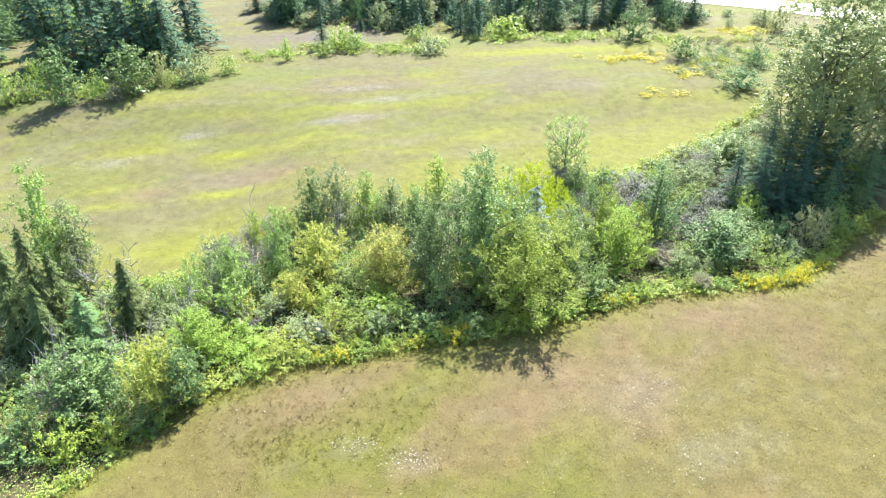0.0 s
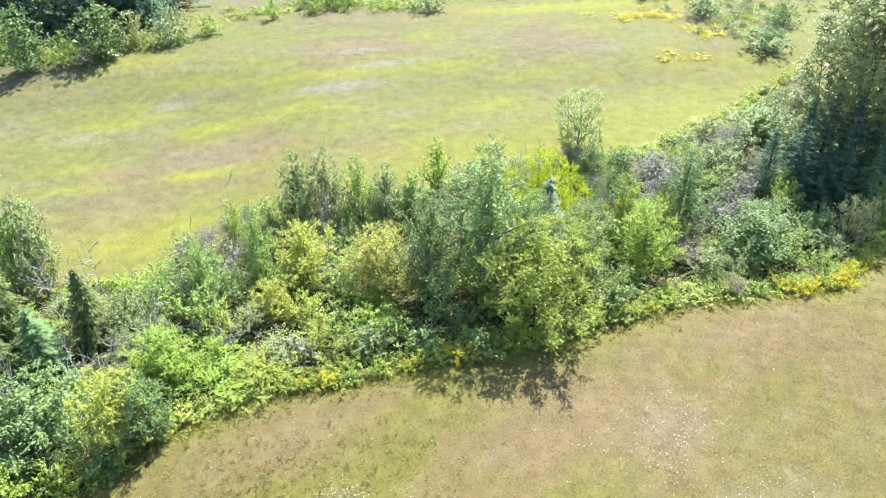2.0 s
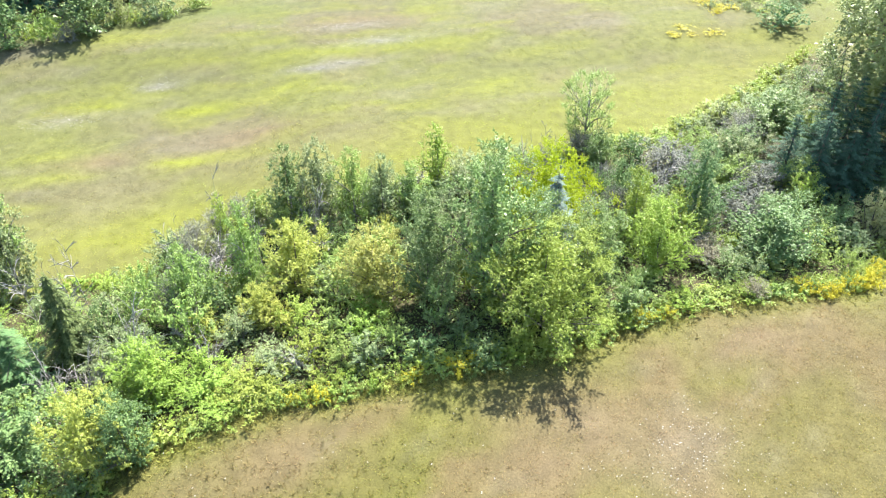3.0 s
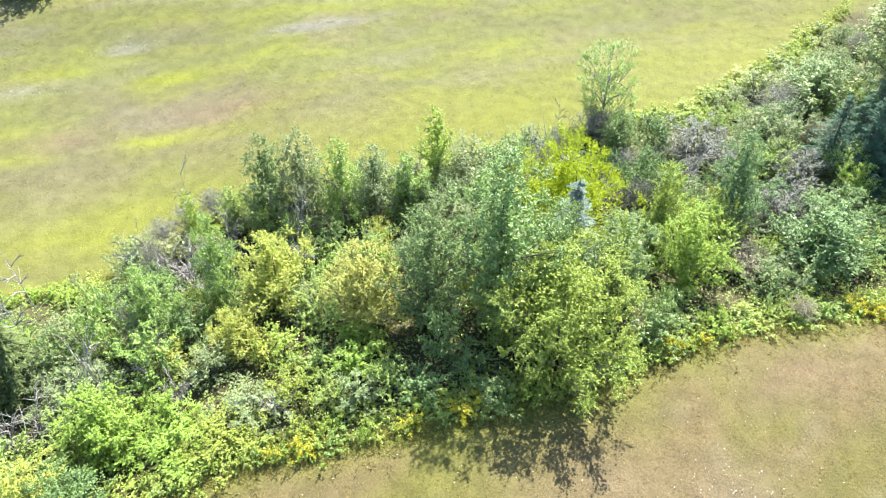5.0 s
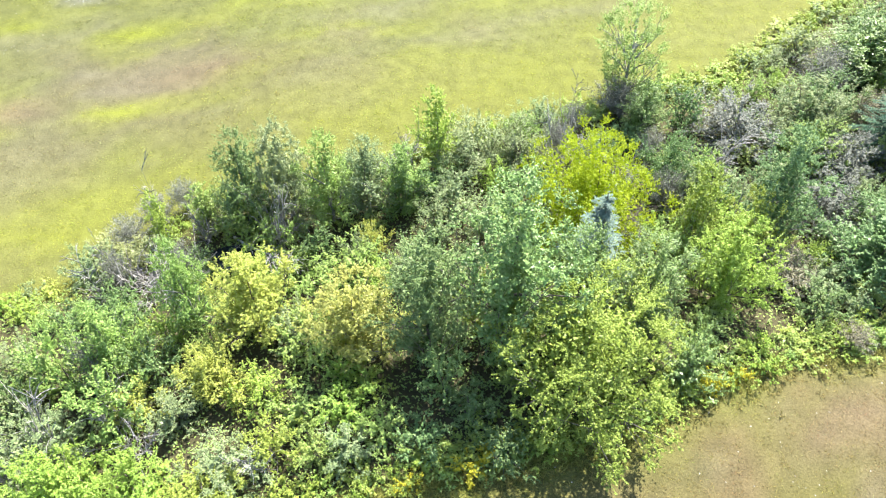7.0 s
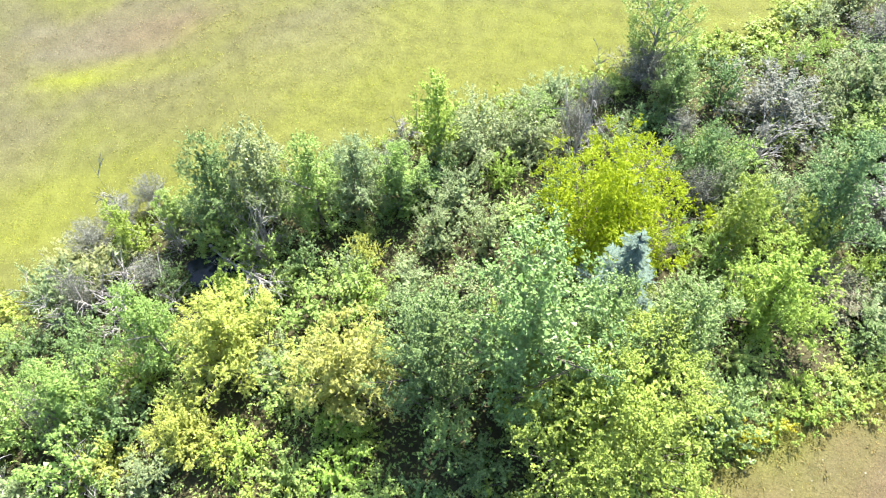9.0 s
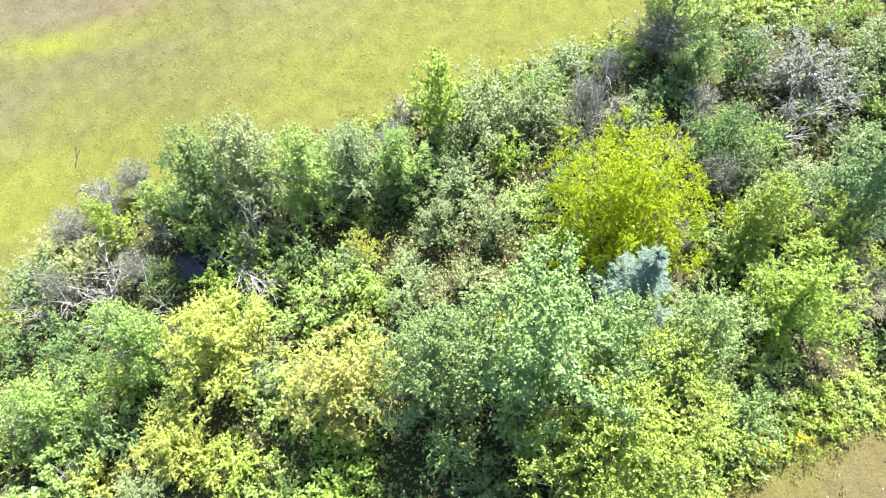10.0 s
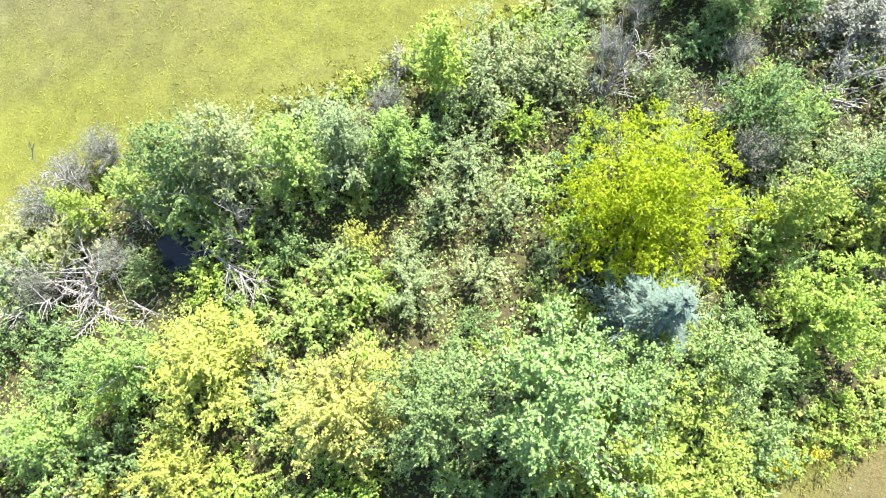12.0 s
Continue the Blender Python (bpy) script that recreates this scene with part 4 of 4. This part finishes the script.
# beyond the far field
plant("far_spruce", "dark", -59.8, 106.9, 15.8, 4.7, "in the dark wood")
plant("far_spruce", "dark", -54.0, 104.6, 15.5, 4.3, "in the dark wood")
plant("far_spruce", "dark", -51.0, 106.5, 13.7, 3.9, "in the dark wood")
plant("far_spruce", "dark", -47.1, 107.5, 14.2, 4.2, "in the dark wood")
plant("far_spruce", "dark", -46.2, 111.4, 14.2, 4.1, "in the dark wood")
plant("far_spruce", "dark", -43.4, 112.6, 14.7, 4.1, "in the dark wood")
plant("far_spruce", "dark", -42.1, 120.0, 15.0, 5.2, "in the dark wood")
plant("far_spruce", "dark", -42.5, 126.7, 11.0, 4.1, "in the dark wood")
plant("far_spruce", "dark", -60.7, 115.0, 15.0, 4.7, "in the dark wood")
plant("far_spruce", "dark", -54.2, 117.6, 14.1, 4.8, "in the dark wood")
plant("far_shrub", "deep", -50.9, 92.5, 7.9, 2.6, "past the far meadow")
plant("far_shrub", "deep", -42.6, 96.2, 7.0, 3.1, "past the far meadow")
plant("far_shrub", "fresh", -56.4, 96.9, 4.7, 1.8, "past the far meadow")
plant("far_shrub", "willow", -35.8, 101.2, 4.9, 2.7, "past the far meadow")
plant("far_shrub", "pale", -40.0, 100.1, 4.5, 1.8, "past the far meadow")
plant("far_shrub", "alder", -31.9, 105.4, 2.7, 2.1, "past the far meadow")
plant("far_shrub", "alder", -47.0, 94.3, 3.9, 1.7, "past the far meadow")
plant("far_shrub", "grey", -44.4, 93.6, 2.2, 1.3, "past the far meadow")
plant("far_shrub", "alder", -58.3, 92.8, 5.0, 2.6, "past the far meadow")
plant("far_shrub", "fresh", -16.4, 118.5, 4.0, 2.9, "past the far meadow")
plant("far_shrub", "alder", -18.7, 115.0, 2.1, 2.0, "past the far meadow")
plant("far_shrub", "fresh", -24.3, 111.9, 3.4, 1.2, "past the far meadow")
plant("far_shrub", "deep", 33.0, 121.6, 4.9, 3.2, "past the far meadow")
plant("far_shrub", "deep", 41.6, 128.9, 2.3, 1.8, "past the far meadow")
plant("far_shrub", "deep", 38.0, 109.3, 3.5, 2.7, "past the far meadow")
plant("far_shrub", "larch", 41.2, 94.3, 2.9, 2.8, "past the far meadow")
plant("far_shrub", "larch", 47.2, 104.6, 3.2, 2.4, "past the far meadow")
plant("far_shrub", "fresh", 11.6, 125.8, 3.4, 3.9, "past the far meadow")
plant("far_shrub", "alder", -3.8, 124.7, 2.4, 2.2, "past the far meadow")
plant("far_shrub", "grey", 17.4, 131.9, 2.0, 1.7, "past the far meadow")
plant("far_shrub", "willow", -1.2, 115.0, 2.7, 2.6, "past the far meadow")
plant("far_shrub", "deep", 55.5, 138.9, 1.5, 1.4, "past the far meadow")
plant("far_shrub", "alder", 50.4, 139.2, 1.6, 1.8, "past the far meadow")
plant("far_shrub", "willow", 52.3, 129.5, 1.8, 1.1, "past the far meadow")
plant("far_shrub", "pale", 59.9, 126.8, 5.3, 2.2, "past the far meadow")
plant("far_shrub", "willow", 59.2, 131.3, 3.0, 1.7, "past the far meadow")
plant("far_shrub", "willow", 59.1, 133.7, 2.0, 1.5, "past the far meadow")
plant("far_shrub", "alder", -13.9, 117.6, 2.8, 2.1, "past the far meadow")
plant("far_spruce", "dark", -19.7, 119.8, 5.8, 2.1, "past the far meadow")
plant("far_spruce", "dark", -30.9, 142.5, 10.9, 3.7, "past the far meadow")
plant("far_spruce", "dark", -9.8, 134.7, 3.7, 1.3, "past the far meadow")
plant("far_spruce", "dark", 5.7, 126.2, 6.2, 1.7, "past the far meadow")
plant("far_spruce", "dark", 6.9, 124.8, 6.0, 1.5, "past the far meadow")
plant("far_spruce", "dark", -14.3, 131.8, 2.5, 1.0, "past the far meadow")
plant("far_spruce", "dark", -3.9, 128.9, 5.9, 1.5, "past the far meadow")
plant("far_spruce", "dark", 3.8, 128.4, 4.9, 1.5, "past the far meadow")
plant("far_spruce", "dark", -28.4, 140.8, 10.1, 3.7, "past the far meadow")
plant("far_spruce", "dark", -37.8, 151.1, 6.6, 3.3, "past the far meadow")

# ---- smaller growth between them ----
rng = np.random.default_rng(11)
tries = 0
filled = 0
while filled < 120 and tries < 6000:
    tries += 1
    x = rng.uniform(-36, 40)
    lo, hi = float(near_edge(x)) + 1.6, float(back_edge(x)) - 1.2
    y = rng.uniform(lo, hi)
    r = rng.uniform(0.9, 1.5)
    if abs(x - POOL[0]) < 3.0 and abs(y - POOL[1]) < 2.2 or any((x - a) ** 2 + (y - b) ** 2 < (0.62 * (r + min(c, 1.8))) ** 2 for a, b, c in STANDS):
        continue
    leaf = rng.choice(["alder", "willow", "deep", "willow", "alder", "grey", "fresh", "deep"])
    plant("shrub", str(leaf), x, y, rng.uniform(1.2, 2.4), r, "in the hedge", "shrubs of the hedge")
    filled += 1

# brambles and weeds along both edges of the hedge
for x in np.arange(-30, 41, 0.7):
    for row in range(2):
        y = float(near_edge(x)) + 0.3 + row * 0.9 + rng.uniform(-0.4, 0.5)
        leaf = rng.choice(["weed", "weed", "fresh", "maple", "alder"])
        plant("bramble", str(leaf), x + rng.uniform(-0.3, 0.3), y, rng.uniform(0.35, 1.0), rng.uniform(0.5, 1.0), "edging the hedge", "brambles along the hedge")
for x in np.arange(-28, 42, 1.3):
    y = float(back_edge(x)) - 0.2 + rng.uniform(-0.6, 0.6)
    plant("bramble", str(rng.choice(["weed", "willow", "fresh"])), x, y, rng.uniform(0.6, 1.2), rng.uniform(0.8, 1.3), "edging the hedge", "brambles along the hedge")
for x in np.arange(12, 37, 0.8):
    y = float(back_edge(x)) + 0.9 + rng.uniform(-0.5, 0.7)
    plant("bramble", str(rng.choice(["weed", "weed", "maple", "fresh"])), x, y, rng.uniform(0.4, 0.9), rng.uniform(0.8, 1.3), "edging the hedge", "brambles along the hedge")

# goldenrod in flower at the edge of the hedge, and low brush past the far meadow
for x in (-8.5, -6.9, -1.9, 0.6, 1.5, 12.1, 13.6, 22.8, 23.9, 24.6, 25.2, 26.1, 26.7, 27.3, 27.9, 28.4, 28.9, 29.2, 31.0):
    plant("bramble", "flower", x, float(near_edge(x)) + rng.uniform(-0.4, 0.5), rng.uniform(0.7, 1.1), rng.uniform(0.5, 0.9), "edging the hedge", "goldenrod along the hedge")
DRIFTS = ((30, 110, 6, 2.6, 24, "flower"), (35.5, 102, 2.6, 3.6, 12, "flower"), (30.4, 93.2, 2.4, 1.3, 6, "flower"), (54, 127, 5, 4, 20, "flower"),
          (42, 107, 4.0, 4.5, 20, "weed"), (45, 103, 3, 4, 10, "willow"), (39, 120, 5, 3.5, 14, "weed"), (47, 119, 5, 3, 9, "brown"), (49, 111, 4, 4, 9, "fresh"),
          (44, 112, 6, 6, 26, "willow"), (48, 122, 8, 5, 22, "weed"), (40, 100, 4, 4, 12, "willow"), (56, 118, 6, 6, 14, "willow"))
for cx, cy, a, b, many, leaf in DRIFTS:
    for k in range(many):
        low = leaf == "flower"
        plant("low_bush", leaf, cx + a * rng.normal() * 0.6, cy + b * rng.normal() * 0.6, rng.uniform(0.2, 0.5) if low else rng.uniform(0.35, 0.9), rng.uniform(0.7, 1.5), "past the far meadow", "low brush past the meadow")
for k in range(60):
    x = rng.uniform(-34, 30)
    y = 118 + 0.10 * x + rng.uniform(-3, 5) if x < 8 else 123 + rng.uniform(-2, 4)
    plant("low_bush", str(rng.choice(["fresh", "weed", "maple", "alder"])), x, y, rng.uniform(0.5, 1.1), rng.uniform(1.2, 2.4), "past the far meadow", "low brush past the meadow")

# far woods behind the second field, and the dark wood at its other corner
for k in range(105):
    x, deep = rng.uniform(-34, 48), rng.uniform(0, 1)
    plant("far_spruce", "dark", x, 132 + 30 * deep + 0.1 * max(0, -x), rng.uniform(7, 11) + 5 * deep, rng.uniform(2.0, 3.6), "in the far woods", "trees of the far woods")
for k in range(34):
    x = rng.uniform(-34, 48)
    plant("far_shrub", str(rng.choice(["larch", "dark", "larch", "willow"])), x, 131 + rng.uniform(0, 9) + 0.1 * max(0, -x), rng.uniform(2, 6.5), rng.uniform(1.8, 3.2), "in the far woods", "bushes of the far woods")
for k in range(55):
    y = 107 + 52 * rng.uniform(0, 1) ** 1.3
    x = -40 - (y - 107) * 0.4 - rng.uniform(0, 36)
    if k % 3:
        plant("far_spruce", "dark", x, y, rng.uniform(10, 18), rng.uniform(2.8, 4.4), "in the dark wood", "trees of the dark wood")
    else:
        plant("far_shrub", str(rng.choice(["larch", "willow", "larch", "alder"])), x, y - 3, rng.uniform(5, 10), rng.uniform(2.4, 3.8), "in the dark wood", "bushes of the dark wood")
for k in range(26):
    u = (k + rng.uniform(0, 1)) / 26
    plant("low_bush", str(rng.choice(["alder", "weed", "willow", "fresh"])), -64 + 30 * u, 91.5 + 9.5 * u + rng.uniform(-0.8, 2.5), rng.uniform(0.6, 1.8), rng.uniform(1.2, 2.2), "edging the dark wood", "low brush edging the wood")

# ---- grass ----


def tufts(name, x, y, per, height, width, spread, label):
    """Tussocks of pointed blades that lean out from their foot, coloured like the field they grow in."""
    g = np.random.default_rng(len(x))
    n = len(x) * per
    tx, ty = np.repeat(x, per), np.repeat(y, per)
    a = g.uniform(0, 6.28, n)
    hh = height * g.uniform(0.5, 1.25, n) * np.repeat(g.uniform(0.6, 1.3, len(x)), per)
    fx, fy = tx + np.cos(a) * spread * 0.35 * g.uniform(0, 1, n), ty + np.sin(a) * spread * 0.35 * g.uniform(0, 1, n)
    foot = np.stack([fx, fy, land(fx, fy) - 0.01], 1)
    b = a + g.normal(size=n) * 0.6
    out = spread * g.uniform(0.3, 1.1, n)
    tip = foot + np.stack([np.cos(b) * out, np.sin(b) * out, hh], 1)
    turn = b + 1.57 + g.normal(size=n) * 0.5
    side = np.stack([np.cos(turn), np.sin(turn), 0 * turn], 1) * (width * g.uniform(0.6, 1.4, n) / 2)[:, None]
    v = np.stack([foot - side, foot + side, tip], 1).reshape(-1, 3)
    me = mesh_of(name, v, np.arange(n * 3).reshape(n, 3), GRASS)
    c = np.repeat(field_colour(x, y) * g.uniform(0.9, 1.2, (len(x), 1)), per, 0) * g.uniform(2.0, 2.8, (n, 1)) * (1 + g.normal(size=(n, 3)) * 0.05)
    set_tint(me, np.repeat(np.clip(c, 0, 0.9), 3, 0))
    return tagged(new(name, me), label, "grass", kind="stuff")


gx1, gy1 = rng.uniform(-32, 48, 42000), rng.uniform(13, 60, 42000)
keep = (gy1 < near_edge(gx1) + 0.8) & (gy1 > 15 + 0.3 * np.abs(gx1 - 2))
tufts("meadow_grass", gx1[keep], gy1[keep], 7, 0.05, 0.035, 0.26, "dry tan seeding grass of the near meadow")
gx2, gy2 = rng.uniform(-62, 62, 46000), 48 + 72 * rng.uniform(0, 1, 46000) ** 1.5
keep = (gy2 > back_edge(gx2) - 0.6) & (np.abs(gx2) < 8 + 0.6 * gy2)
tufts("far_meadow_grass", gx2[keep], gy2[keep], 5, 0.05, 0.05, 0.32, "yellow-green grass of the meadow beyond the hedge")
gx3, gy3 = rng.uniform(-36, 42, 140000), rng.uniform(26, 84, 140000)
keep = (gy3 > near_edge(gx3)) & (gy3 < back_edge(gx3)) & (((gx3 - POOL[0]) / POOL[2]) ** 2 + ((gy3 - POOL[1]) / POOL[3]) ** 2 > 1)
ux, uy = gx3[keep], gy3[keep]
uz = land(ux, uy) + 0.06 + rng.uniform(0, 0.55, len(ux)) * cloud(ux, uy, 1.5, 30, 3)
v, f = leaf_arrays(rng, np.stack([ux, uy, uz], 1), np.array((0, 0, 1.0)) + rng.normal(size=(len(ux), 3)) * 0.5, np.full(len(ux), 0.16), np.full(len(ux), 0.10))
tagged(new("undergrowth", mesh_of("undergrowth", v, f, LEAF["alder"])), "leafy green undergrowth covering the hedge floor", "undergrowth", kind="stuff")

# pale wildflowers in drifts
fx, fy = [], []
for px, py, a, b, turn, colour, k in PATCHES:
    if colour is WHITE:
        m = int(75 * a * b * (0.6 if a > 2 and py < 50 else 2.5 if py < 50 else 1))
        du, dv = rng.normal(size=m) * a * 0.95, rng.normal(size=m) * b * 0.95
        fx.append(px + du * math.cos(turn) - dv * math.sin(turn))
        fy.append(py + du * math.sin(turn) + dv * math.cos(turn))
fx, fy = np.concatenate(fx + [rng.uniform(-25, 40, 600)]), np.concatenate(fy + [rng.uniform(18, 44, 600)])
keep = (fy < near_edge(fx)) | (fy > back_edge(fx))
fx, fy = fx[keep], fy[keep]
v, f = leaf_arrays(rng, np.stack([fx, fy, land(fx, fy) + rng.uniform(0.08, 0.2, len(fx))], 1), np.array((0, 0, 1.0)) + rng.normal(size=(len(fx), 3)) * 0.3, np.full(len(fx), 0.068), np.full(len(fx), 0.055), broad=True)
tagged(new("wildflower", mesh_of("wildflower", v, f, BLOOM)), "small whitish wildflowers scattered in the meadow", "flowers", kind="stuff")

# darker standing tussocks in the near meadow
tx, ty = rng.normal(size=420) * 4.5 - 8, rng.normal(size=420) * 2.0 + 30.5
keep = ty < near_edge(tx) - 0.5
tufts("tall_grass", tx[keep], ty[keep], 12, 0.12, 0.04, 0.24, "taller olive tussocks of grass in the near meadow")

# soft verge of long pale-green grass where the meadow meets the hedge
vx = rng.uniform(-26, 42, 5200)
vy = near_edge(vx) - np.abs(rng.normal(size=5200)) * 0.8 + 0.5
tufts("verge_grass", vx, vy, 9, 0.16, 0.05, 0.28, "long pale-green grass along the foot of the hedge")
vx = rng.uniform(-27, 40, 3200)
vy = back_edge(vx) + np.abs(rng.normal(size=3200)) * 0.8 - 0.4
tufts("far_verge_grass", vx, vy, 8, 0.16, 0.06, 0.28, "long yellow-green grass behind the hedge")
